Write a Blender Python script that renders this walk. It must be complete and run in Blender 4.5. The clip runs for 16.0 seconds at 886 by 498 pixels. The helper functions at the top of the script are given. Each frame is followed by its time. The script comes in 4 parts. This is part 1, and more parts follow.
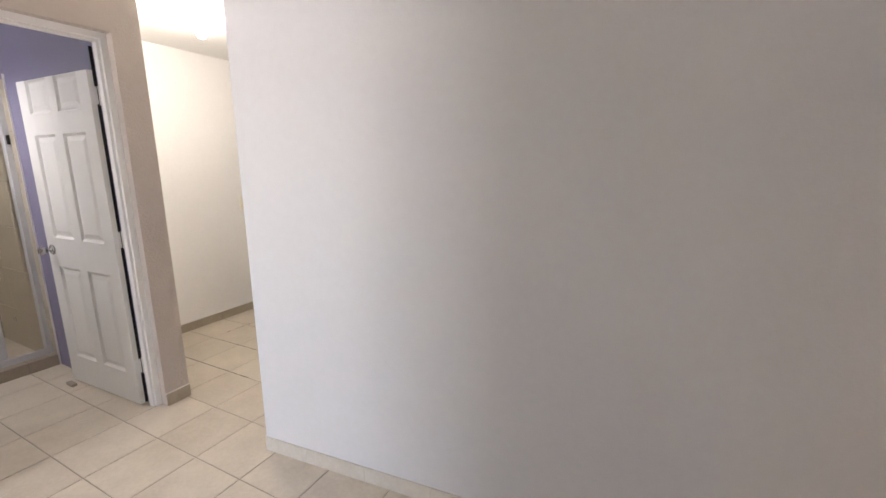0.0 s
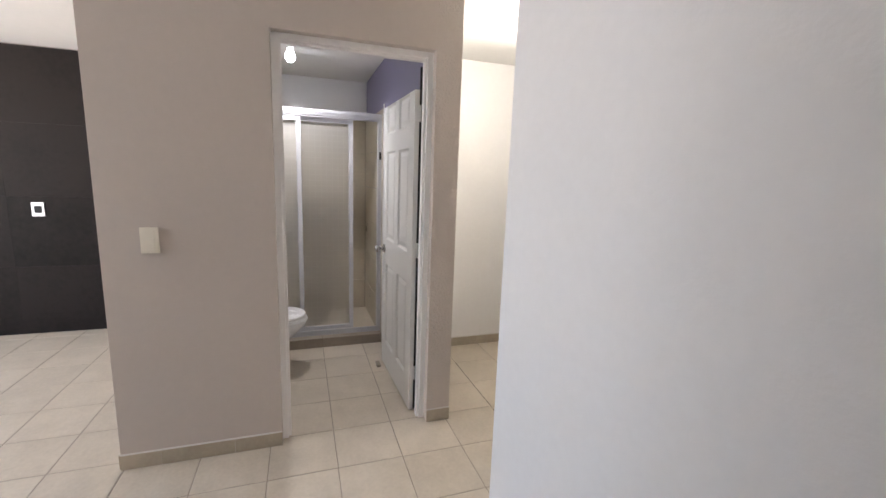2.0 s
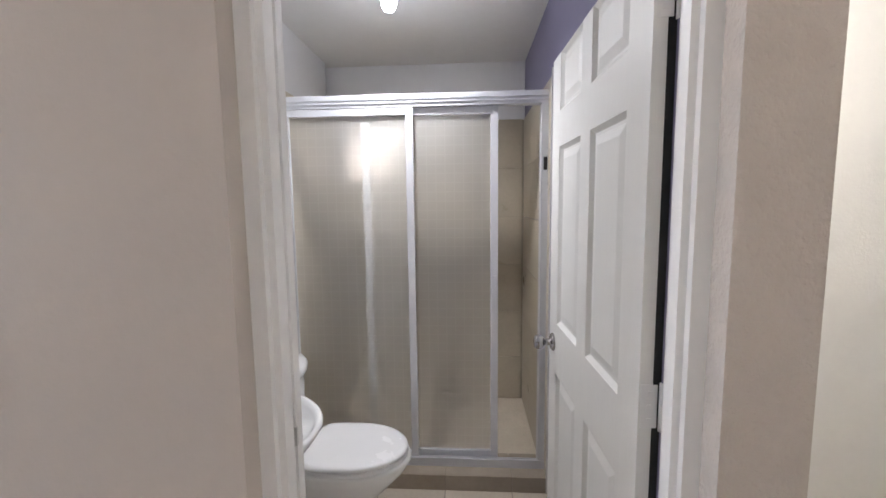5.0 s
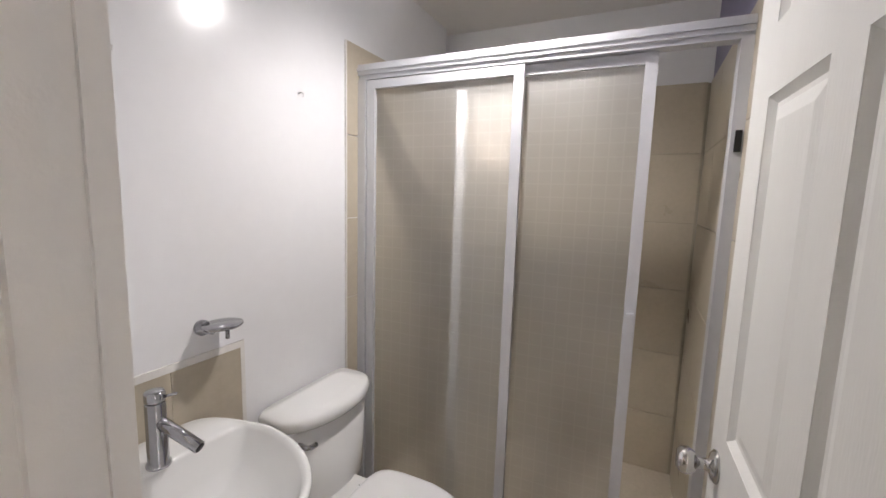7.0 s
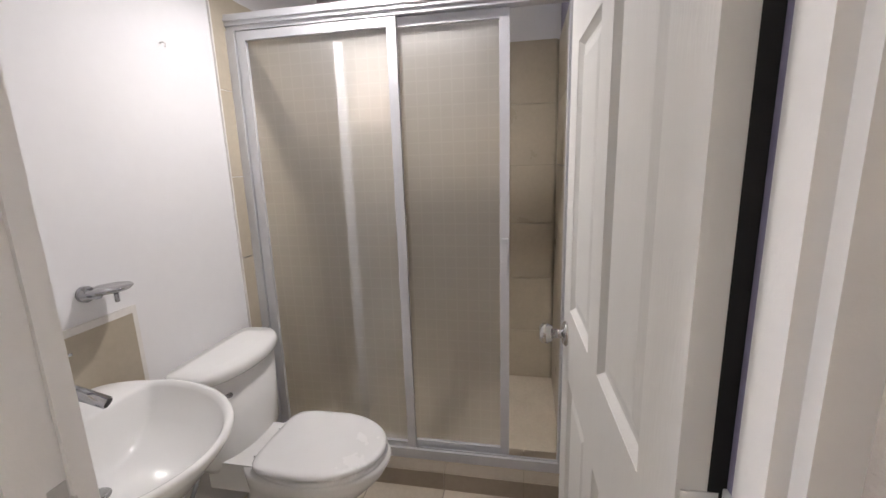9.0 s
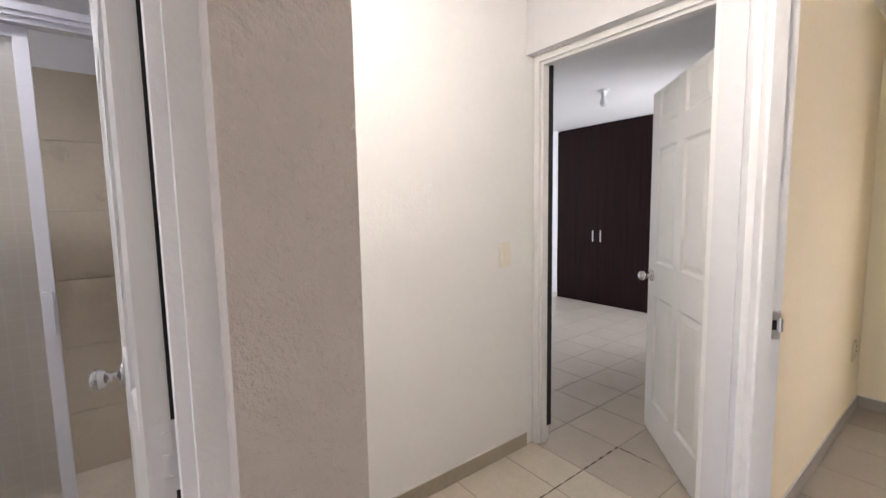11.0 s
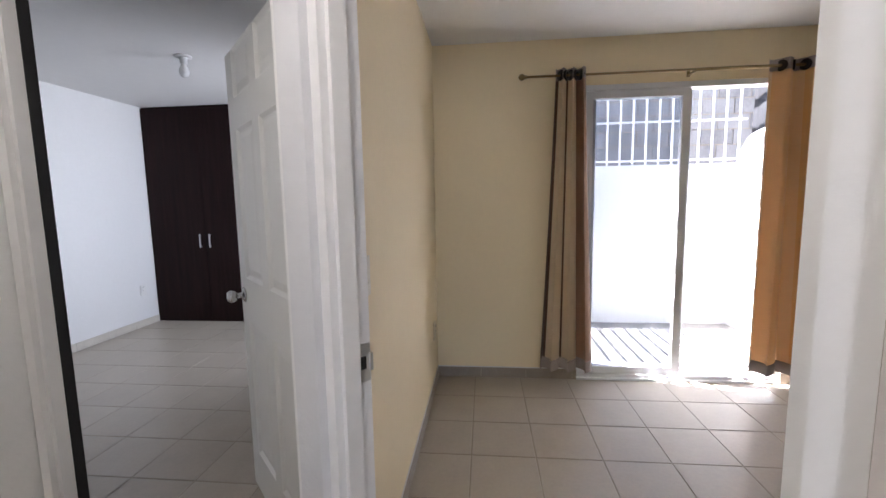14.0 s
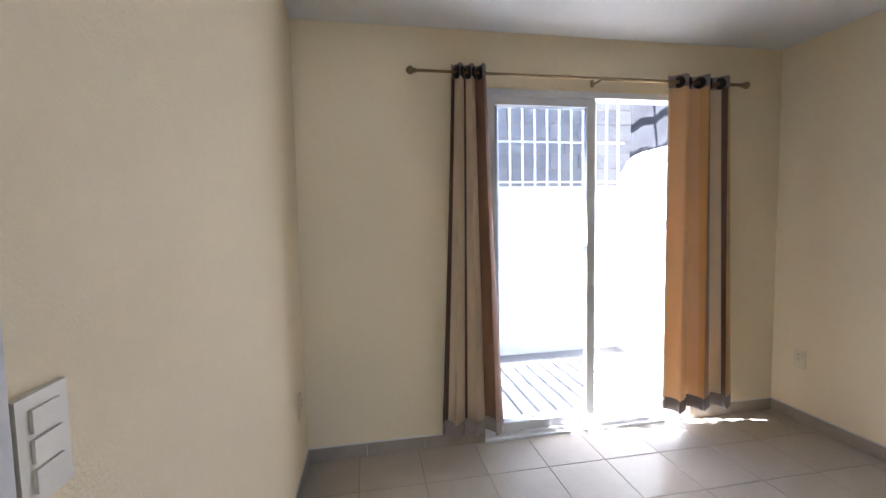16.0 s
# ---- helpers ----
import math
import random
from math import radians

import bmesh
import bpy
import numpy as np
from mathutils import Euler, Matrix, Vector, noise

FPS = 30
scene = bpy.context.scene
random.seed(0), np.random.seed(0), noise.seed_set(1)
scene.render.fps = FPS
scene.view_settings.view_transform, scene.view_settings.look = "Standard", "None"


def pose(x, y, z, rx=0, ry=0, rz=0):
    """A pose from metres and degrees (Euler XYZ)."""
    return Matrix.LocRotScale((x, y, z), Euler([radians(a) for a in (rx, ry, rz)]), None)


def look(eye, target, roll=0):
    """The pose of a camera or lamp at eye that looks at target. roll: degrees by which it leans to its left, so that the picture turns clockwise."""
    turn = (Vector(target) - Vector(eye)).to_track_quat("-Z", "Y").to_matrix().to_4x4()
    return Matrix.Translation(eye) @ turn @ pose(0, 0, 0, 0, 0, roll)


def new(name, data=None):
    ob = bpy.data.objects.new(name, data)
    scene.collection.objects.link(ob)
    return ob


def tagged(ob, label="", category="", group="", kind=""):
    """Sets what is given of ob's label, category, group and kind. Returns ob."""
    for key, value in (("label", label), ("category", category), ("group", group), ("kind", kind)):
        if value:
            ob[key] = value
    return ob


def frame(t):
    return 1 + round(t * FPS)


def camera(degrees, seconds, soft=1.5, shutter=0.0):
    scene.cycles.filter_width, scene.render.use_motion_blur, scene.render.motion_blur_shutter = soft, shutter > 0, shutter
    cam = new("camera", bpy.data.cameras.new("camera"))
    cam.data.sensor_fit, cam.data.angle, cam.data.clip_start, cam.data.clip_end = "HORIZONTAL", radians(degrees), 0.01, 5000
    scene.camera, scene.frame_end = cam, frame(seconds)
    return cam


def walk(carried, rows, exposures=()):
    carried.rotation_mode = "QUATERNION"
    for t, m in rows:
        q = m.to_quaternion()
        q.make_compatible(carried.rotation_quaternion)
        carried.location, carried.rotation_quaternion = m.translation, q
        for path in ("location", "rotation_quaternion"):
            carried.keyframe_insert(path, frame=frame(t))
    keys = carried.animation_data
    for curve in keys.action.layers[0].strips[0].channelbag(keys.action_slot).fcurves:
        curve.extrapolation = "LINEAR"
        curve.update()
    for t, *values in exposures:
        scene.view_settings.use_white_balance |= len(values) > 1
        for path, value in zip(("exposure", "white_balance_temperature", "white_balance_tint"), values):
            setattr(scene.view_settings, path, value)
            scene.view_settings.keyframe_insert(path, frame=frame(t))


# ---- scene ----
cam = camera(93.3, 16.0)
PATH = [
    (0, (0.241, 0.112, 1.427), (-0.666, 1.85, 1.032), -0.4),
    (0.5, (0.176, 0.266, 1.44), (-1.105, 1.751, 1.051), 1.5),
    (1, (0.085, 0.419, 1.44), (-1.471, 1.622, 1.079), 0.4),
    (1.5, (0.009, 0.599, 1.459), (-1.754, 1.484, 1.134), 1.2),
    (2, (-0.115, 0.697, 1.45), (-1.981, 1.335, 1.114), 2.0),
    (2.5, (-0.371, 0.755, 1.443), (-2.274, 1.279, 1.123), 1.3),
    (3, (-0.636, 0.787, 1.431), (-2.565, 1.22, 1.127), -0.1),
    (3.5, (-0.923, 0.845, 1.434), (-2.888, 1.119, 1.183), -0.7),
    (4, (-1.171, 0.883, 1.433), (-3.151, 1.04, 1.204), -0.2),
    (4.5, (-1.429, 0.912, 1.45), (-3.413, 1.007, 1.223), -0.6),
    (5, (-1.648, 0.975, 1.424), (-3.632, 0.846, 1.212), -0.7),
    (5.2, (-1.711, 0.938, 1.45), (-3.688, 0.751, 1.211), 1.4),
    (7.3, (-2.271, 1.141, 1.432), (-4.037, 0.244, 1.157), 0.9),
    (7.5, (-2.281, 1.156, 1.426), (-4.041, 0.257, 1.121), 0.5),
    (8, (-2.275, 1.161, 1.396), (-4.056, 0.355, 0.972), -0.6),
    (8.2, (-2.252, 1.152, 1.395), (-4.059, 0.427, 0.939), -0.9),
    (10.3, (-1.903, 1.255, 1.312), (-3.831, 1.748, 1.106), -2.3),
    (10.5, (-1.895, 1.273, 1.319), (-3.759, 1.972, 1.121), -1.9),
    (11, (-1.878, 1.307, 1.314), (-3.464, 2.509, 1.121), -1.0),
    (11.5, (-1.872, 1.337, 1.312), (-3.127, 2.885, 1.14), -1.1),
    (12, (-1.88, 1.391, 1.333), (-2.877, 3.12, 1.206), -1.1),
    (12.5, (-1.883, 1.513, 1.341), (-2.7, 3.333, 1.201), -0.6),
    (13, (-1.899, 1.654, 1.325), (-2.56, 3.533, 1.14), 0.2),
    (13.5, (-1.968, 1.823, 1.313), (-2.417, 3.761, 1.108), 0.4),
    (14, (-1.985, 1.96, 1.308), (-2.184, 3.937, 1.079), -1.0),
    (14.5, (-1.976, 2.137, 1.299), (-2.101, 4.121, 1.076), -1.1),
    (15, (-1.976, 2.284, 1.297), (-2.025, 4.27, 1.072), -0.2),
    (15.5, (-1.983, 2.428, 1.304), (-1.825, 4.417, 1.167), -1.3),
    (16, (-1.985, 2.638, 1.32), (-1.628, 4.601, 1.184), -1.1),
]
EXPOSURES = [(0, 4.5, 6500, 17), (1, 4.42, 6400, 16), (2, 4.25, 6350, 15), (3.0, 4.2, 6400, 14), (3.6, 4.25, 6350, 14), (5, 4.42, 6100, 14), (7.5, 4.17, 6600, 15), (8.2, 4.15, 6600, 15), (10.3, 4.5, 6500, 18), (11.2, 4.42, 6050, 18), (12.0, 4.25, 5650, 16), (12.5, 3.95, 5700, 17), (13.5, 3.76, 5850, 17), (14.5, 3.78, 5800, 16), (16, 4.0, 5450, 15)]
walk(cam, [(t, look(eye, target, roll)) for t, eye, target, roll in PATH], EXPOSURES)

# ---- world, sun and large lights ----
world = bpy.data.worlds.new("world")
scene.world = world
world.use_nodes = True
wn = world.node_tree
sky = wn.nodes.new("ShaderNodeTexSky")
sky.sky_type = "NISHITA"
sky.sun_disc = False
sky.sun_elevation = radians(64.5)
sky.sun_rotation = radians(-75)
wn.links.new(sky.outputs["Color"], wn.nodes["Background"].inputs["Color"])
wn.nodes["Background"].inputs["Strength"].default_value = 0.044


def lamp(name, kind, m, energy, color, **more):
    data = bpy.data.lights.new(name, kind)
    data.energy, data.color = energy, color
    for key, value in more.items():
        if key == "angle":
            data.angle = value
        elif key == "cone":
            data.spot_size, data.spot_blend = value
        elif key == "radius":
            data.shadow_soft_size = value
        elif key == "spread":
            data.spread = value
        elif key == "size":
            data.shape, data.size, data.size_y = "RECTANGLE", value[0], value[1]
    ob = new(name, data)
    ob.matrix_world = m
    return ob


SUN_TAN = 0.125
lamp("sun", "SUN", look((-0.46, SUN_TAN, 1.0), (0, 0, 0)), 5.0, (1.0, 0.94, 0.86), angle=radians(0.5))
# sky light in the openings that no view looks through
lamp("living_window_light", "AREA", look((-1.8, -3.14, 1.35), (-1.8, 0, 1.35)), 2.95, (0.88, 0.94, 1.0), size=(0.9, 1.7))
lamp("living_window_light", "AREA", look((-3.4, -3.14, 1.35), (-3.4, 0, 1.1)), 1.15, (0.88, 0.94, 1.0), size=(0.9, 1.7))
lamp("bedroom_window_light", "AREA", look((-2.47, 5.62, 1.45), (-5.7, 5.5, 1.05)), 1.75, (0.90, 0.95, 1.0), size=(0.95, 1.1), spread=radians(112))
# the two lit bulbs; the bathroom one is a diode lamp that shines downwards
lamp("corridor_bulb_light", "POINT", pose(-2.43, 1.95, 2.19), 0.88, (1.0, 0.92, 0.77), radius=0.035)
lamp("bathroom_bulb_light", "SPOT", pose(-3.46, 0.645, 2.185), 2.1, (1.0, 0.98, 0.95), radius=0.035, cone=(radians(170), 0.9))


# ---- materials ----
def nodes_of(name):
    m = bpy.data.materials.new(name)
    m.use_nodes = True
    nt = m.node_tree
    return m, nt, nt.nodes["Principled BSDF"]


def add(nt, kind, **values):
    n = nt.nodes.new(kind)
    for key, value in values.items():
        n.inputs[key.replace("_", " ")].default_value = value
    return n


def surface(name, color, rough=0.5, var=0.06, big=1.2, fine=40.0, bump=0.1, bump_scale=90.0, metal=0.0, per_object=0.0, stretch=None, spec=0.5, tint=None, relief=0.004):
    """A painted, glazed or woven surface: broad blotches, fine grain, relief."""
    m, nt, p = nodes_of(name)
    link = nt.links.new
    coord = nt.nodes.new("ShaderNodeTexCoord")
    where = coord.outputs["Object"]
    if stretch:
        mp = nt.nodes.new("ShaderNodeMapping")
        mp.inputs["Scale"].default_value = stretch
        link(where, mp.inputs["Vector"])
        where = mp.outputs["Vector"]
    if per_object:
        info = nt.nodes.new("ShaderNodeObjectInfo")
        shift = nt.nodes.new("ShaderNodeVectorMath")
        shift.operation = "MULTIPLY_ADD"
        link(info.outputs["Random"], shift.inputs[0])
        shift.inputs[1].default_value = (37, 53, 17)
        link(where, shift.inputs[2])
        where = shift.outputs[0]
    a = add(nt, "ShaderNodeTexNoise", Scale=big, Detail=5.0, Roughness=0.6)
    b = add(nt, "ShaderNodeTexNoise", Scale=fine, Detail=3.0)
    link(where, a.inputs["Vector"])
    link(where, b.inputs["Vector"])
    ramp = nt.nodes.new("ShaderNodeValToRGB")
    c = np.array(color)
    t = np.array(tint if tint else color)
    lo, hi = t * (1 - 1.6 * var), np.minimum(c * (1 + 1.2 * var), 0.95)
    ramp.color_ramp.elements[0].color = (*lo, 1)
    ramp.color_ramp.elements[1].color = (*hi, 1)
    ramp.color_ramp.elements[0].position, ramp.color_ramp.elements[1].position = 0.3, 0.7
    mix = nt.nodes.new("ShaderNodeMath")
    mix.operation = "MULTIPLY_ADD"
    link(b.outputs["Fac"], mix.inputs[0])
    mix.inputs[1].default_value = 0.35
    half = nt.nodes.new("ShaderNodeMath")
    half.operation = "MULTIPLY_ADD"
    link(a.outputs["Fac"], half.inputs[0])
    half.inputs[1].default_value, half.inputs[2].default_value = 0.65, 0.0
    link(half.outputs[0], mix.inputs[2])
    last = mix.outputs[0]
    if per_object:
        off = nt.nodes.new("ShaderNodeMath")
        off.operation = "MULTIPLY_ADD"
        link(info.outputs["Random"], off.inputs[0])
        off.inputs[1].default_value = per_object
        link(last, off.inputs[2])
        last = off.outputs[0]
    link(last, ramp.inputs["Fac"])
    link(ramp.outputs["Color"], p.inputs["Base Color"])
    p.inputs["Metallic"].default_value = metal
    p.inputs["Specular IOR Level"].default_value = spec
    rr = nt.nodes.new("ShaderNodeMapRange")
    rr.inputs["To Min"].default_value, rr.inputs["To Max"].default_value = max(rough - 0.08, 0.02), min(rough + 0.08, 1)
    link(a.outputs["Fac"], rr.inputs["Value"])
    link(rr.outputs["Result"], p.inputs["Roughness"])
    if bump:
        g = add(nt, "ShaderNodeTexNoise", Scale=bump_scale, Detail=3.0, Roughness=0.55)
        link(where, g.inputs["Vector"])
        bp = add(nt, "ShaderNodeBump", Strength=bump, Distance=relief)
        link(g.outputs["Fac"], bp.inputs["Height"])
        link(bp.outputs["Normal"], p.inputs["Normal"])
    return m


def plain(name, color, rough=0.4, metal=0.0, emit=None):
    m, nt, p = nodes_of(name)
    p.inputs["Base Color"].default_value = (*color, 1)
    p.inputs["Roughness"].default_value, p.inputs["Metallic"].default_value = rough, metal
    if emit:
        p.inputs["Emission Color"].default_value = (*emit[0], 1)
        p.inputs["Emission Strength"].default_value = emit[1]
    return m


PAINT_HALL = surface("greige wall paint", (0.53, 0.475, 0.43), 0.75, 0.025, 0.8, 30, 0.14, 75)
PAINT_ROUGH = surface("greige paint on rough stipple", (0.53, 0.475, 0.43), 0.75, 0.03, 0.8, 30, 1.0, 80, relief=0.006)
PAINT_END = surface("greige paint on fine stipple", (0.53, 0.475, 0.43), 0.75, 0.03, 0.8, 30, 0.5, 105)
PAINT_WHITE = surface("white wall paint", (0.83, 0.825, 0.815), 0.72, 0.02, 0.8, 30, 0.28, 85)
PAINT_GREY = surface("pale grey wall paint", (0.67, 0.665, 0.675), 0.72, 0.025, 0.8, 30, 0.3, 80)
PAINT_PALE = surface("pale cool white wall paint", (0.705, 0.71, 0.72), 0.72, 0.025, 0.8, 30, 0.22, 80)
PAINT_YELLOW = surface("pale yellow wall paint", (0.88, 0.76, 0.525), 0.72, 0.02, 0.8, 30, 0.5, 150)
PAINT_BATH = surface("white enamel wall paint", (0.83, 0.83, 0.84), 0.22, 0.015, 0.8, 30, 0.03, 12)
PAINT_PURPLE = surface("purple wall paint", (0.235, 0.22, 0.335), 0.5, 0.03, 0.8, 30, 0.4, 150)
PAINT_CEILING = surface("white ceiling paint", (0.82, 0.81, 0.79), 0.85, 0.02, 0.7, 20, 0.4, 120)
DARK_STONE = surface("dark brown stone cladding", (0.017, 0.0135, 0.012), 0.6, 0.35, 2.2, 25, 0.1, 40, per_object=0.25, spec=0.15)
TILE = surface("cream ceramic floor tile", (0.575, 0.51, 0.42), 0.34, 0.06, 5.0, 60, 0.05, 50, per_object=0.10, tint=(0.525, 0.46, 0.37))
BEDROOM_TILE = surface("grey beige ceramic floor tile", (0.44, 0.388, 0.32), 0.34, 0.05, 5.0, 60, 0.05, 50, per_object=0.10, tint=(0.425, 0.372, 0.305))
BASE_TILE = surface("beige ceramic baseboard tile", (0.40, 0.345, 0.265), 0.4, 0.10, 8.0, 60, 0.05, 50, per_object=0.12)
BASE_BROWN = surface("taupe ceramic baseboard tile", (0.34, 0.29, 0.235), 0.4, 0.10, 8.0, 60, 0.05, 50, per_object=0.12)
SHOWER_TILE = surface("beige ceramic wall tile", (0.46, 0.405, 0.315), 0.3, 0.06, 4.0, 50, 0.05, 50, per_object=0.08)
CURB_TILE = surface("brown ceramic curb tile", (0.33, 0.28, 0.22), 0.4, 0.08, 6.0, 50, 0.05, 50, per_object=0.1)
GROUT = surface("grey brown grout", (0.30, 0.26, 0.21), 0.9, 0.15, 9.0, 80, 0.4, 200)
GROUT_BEIGE = surface("beige wall grout", (0.40, 0.36, 0.285), 0.85, 0.06, 9.0, 80, 0.3, 200)
GROUT_LIGHT = surface("white grout", (0.75, 0.73, 0.70), 0.85, 0.05, 9.0, 80, 0.3, 200)
DOOR_WHITE = surface("white painted door", (0.78, 0.775, 0.75), 0.45, 0.02, 1.5, 40, 0.12, 220, stretch=(1, 1, 0.15))
FRAME_WHITE = surface("white painted door frame", (0.80, 0.79, 0.78), 0.45, 0.025, 2.0, 40, 0.1, 160)
CREAM_DOOR = surface("cream painted entrance door", (0.62, 0.57, 0.46), 0.5, 0.05, 2.0, 40, 0.1, 160)
WENGE = surface("dark wenge wood laminate", (0.017, 0.007, 0.0065), 0.5, 0.35, 3.0, 30, 0.12, 60, stretch=(9, 9, 0.5), spec=0.12)
ALU = surface("white aluminium", (0.78, 0.79, 0.81), 0.35, 0.02, 3.0, 50, 0.03, 100)
SHOWER_ALU = surface("satin aluminium", (0.63, 0.64, 0.67), 0.42, 0.03, 3.0, 50, 0.03, 100, metal=0.3)
CHROME = plain("chrome", (0.42, 0.42, 0.435), 0.10, 1.0)
POLISHED = plain("polished steel knob", (0.50, 0.495, 0.49), 0.14, 1.0)
STEEL = plain("brushed steel", (0.62, 0.61, 0.60), 0.32, 1.0)
BRONZE = plain("antique brass", (0.30, 0.22, 0.11), 0.38, 1.0)
CERAMIC = surface("white glazed ceramic", (0.83, 0.83, 0.82), 0.12, 0.01, 2.0, 20, 0.0)
SEAT = surface("white plastic", (0.84, 0.84, 0.84), 0.25, 0.01, 2.0, 20, 0.0)
SWITCH = surface("ivory plastic", (0.80, 0.76, 0.66), 0.4, 0.02, 5.0, 30, 0.0)
CREAM_PLATE = surface("cream yellow plastic", (0.78, 0.69, 0.50), 0.5, 0.02, 5.0, 30, 0.0)
SWITCH_WHITE = surface("white switch plastic", (0.82, 0.81, 0.79), 0.35, 0.02, 5.0, 30, 0.0)
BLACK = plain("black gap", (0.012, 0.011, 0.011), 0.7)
RUBBER = surface("grey braided hose", (0.25, 0.25, 0.26), 0.5, 0.2, 60, 200, 0.3, 300)
PATIO_WALL = surface("white exterior paint", (0.76, 0.76, 0.755), 0.8, 0.03, 1.0, 20, 0.5, 90)
PATIO_FLOOR = surface("pale cement paving", (0.30, 0.285, 0.265), 0.7, 0.12, 3.0, 40, 0.3, 80)
BLOCK = surface("grey concrete block", (0.21, 0.207, 0.207), 0.9, 0.18, 3.0, 30, 0.8, 60, per_object=0.25)
BAR_PAINT = surface("white painted steel bar", (0.75, 0.75, 0.75), 0.5, 0.05, 4.0, 40, 0.05, 100)
SHADE_CLOTH = surface("grey shade cloth", (0.026, 0.027, 0.032), 0.85, 0.2, 4.0, 120, 0.3, 200)
EARTH = surface("pale dry earth", (0.35, 0.31, 0.26), 0.95, 0.2, 0.6, 6, 0.5, 20)
BULB_ON = plain("lit bulb", (0.9, 0.9, 0.9), 0.3, emit=((1.0, 0.93, 0.8), 5))
BULB_COOL = plain("lit cool bulb", (0.9, 0.9, 0.9), 0.3, emit=((0.95, 0.98, 1.0), 2.2))
BULB_OFF = plain("unlit frosted bulb", (0.72, 0.71, 0.69), 0.25)
PORCELAIN = surface("white porcelain lamp holder", (0.78, 0.77, 0.75), 0.4, 0.02, 4, 30, 0.0)


def clear_glass():
    m, nt, p = nodes_of("clear window glass")
    p.inputs["Base Color"].default_value = (0.73, 0.755, 0.79, 1)
    p.inputs["Roughness"].default_value = 0.0
    p.inputs["IOR"].default_value = 1.02
    p.inputs["Transmission Weight"].default_value = 1.0
    return m


def patterned_glass():
    """Obscured acrylic with a small grid of squares pressed into it."""
    m, nt, p = nodes_of("patterned shower glass")
    link = nt.links.new
    coord = nt.nodes.new("ShaderNodeTexCoord")
    sep = nt.nodes.new("ShaderNodeSeparateXYZ")
    link(coord.outputs["Object"], sep.inputs[0])
    lines = []
    for axis in ("Y", "Z"):
        k = nt.nodes.new("ShaderNodeMath")
        k.operation = "PINGPONG"
        k.inputs[1].default_value = 0.0225
        link(sep.outputs[axis], k.inputs[0])
        less = nt.nodes.new("ShaderNodeMapRange")
        less.inputs["From Min"].default_value, less.inputs["From Max"].default_value = 0.0016, 0.0030
        less.inputs["To Min"].default_value, less.inputs["To Max"].default_value = 1.0, 0.0
        link(k.outputs[0], less.inputs["Value"])
        lines.append(less.outputs["Result"])
    top = nt.nodes.new("ShaderNodeMath")
    top.operation = "MAXIMUM"
    link(lines[0], top.inputs[0])
    link(lines[1], top.inputs[1])
    rr = nt.nodes.new("ShaderNodeMapRange")
    rr.inputs["To Min"].default_value, rr.inputs["To Max"].default_value = 0.42, 0.30
    link(top.outputs[0], rr.inputs["Value"])
    link(rr.outputs["Result"], p.inputs["Roughness"])
    tone = nt.nodes.new("ShaderNodeMix")
    tone.data_type = "RGBA"
    link(top.outputs[0], tone.inputs[0])
    tone.inputs[6].default_value, tone.inputs[7].default_value = (0.805, 0.79, 0.76, 1), (0.875, 0.86, 0.83, 1)
    link(tone.outputs[2], p.inputs["Base Color"])
    p.inputs["Transmission Weight"].default_value = 0.88
    p.inputs["IOR"].default_value = 1.12
    return m


def fabric(name, stripes):
    """Satin curtain with broad vertical stripes that run along the cloth."""
    m, nt, p = nodes_of(name)
    link = nt.links.new
    uv = nt.nodes.new("ShaderNodeUVMap")
    uv.uv_map = "UVMap"
    sep = nt.nodes.new("ShaderNodeSeparateXYZ")
    link(uv.outputs["UV"], sep.inputs[0])
    ramp = nt.nodes.new("ShaderNodeValToRGB")
    ramp.color_ramp.interpolation = "CONSTANT"
    for k, (at, c) in enumerate(stripes):
        e = ramp.color_ramp.elements[k] if k < 2 else ramp.color_ramp.elements.new(at)
        e.position, e.color = at, (*c, 1)
    link(sep.outputs["X"], ramp.inputs["Fac"])
    weave = add(nt, "ShaderNodeTexNoise", Scale=260.0, Detail=2.0)
    link(uv.outputs["UV"], weave.inputs["Vector"])
    bp = add(nt, "ShaderNodeBump", Strength=0.15, Distance=0.001)
    link(weave.outputs["Fac"], bp.inputs["Height"])
    link(bp.outputs["Normal"], p.inputs["Normal"])
    link(ramp.outputs["Color"], p.inputs["Base Color"])
    p.inputs["Roughness"].default_value = 0.6
    p.inputs["Sheen Weight"].default_value = 0.2
    thin = nt.nodes.new("ShaderNodeBsdfTranslucent")
    link(ramp.outputs["Color"], thin.inputs["Color"])
    both = nt.nodes.new("ShaderNodeMixShader")
    both.inputs[0].default_value = 0.25
    link(p.outputs[0], both.inputs[1])
    link(thin.outputs[0], both.inputs[2])
    link(both.outputs[0], nt.nodes["Material Output"].inputs["Surface"])
    return m


GLASS, SHOWER_GLASS = clear_glass(), patterned_glass()
GOLD, BEIGE, BROWN = (0.74, 0.45, 0.19), (0.82, 0.66, 0.46), (0.40, 0.26, 0.17)
TAN = (0.76, 0.52, 0.28)
UMBER, RUST = (0.17, 0.10, 0.065), (0.36, 0.20, 0.12)
# the thin umber stripe at 0.40 paints the shadow between two beige folds
FABRIC_GATHERED = fabric("striped satin gathered curtain", [(0.0, UMBER), (0.13, BEIGE), (0.40, UMBER), (0.46, BEIGE), (0.70, RUST)])
FABRIC_WIDE = fabric("striped satin wide curtain", [(0.0, BEIGE), (0.10, TAN), (0.50, GOLD), (0.60, BROWN), (0.66, BEIGE), (0.84, UMBER), (0.92, GOLD)])
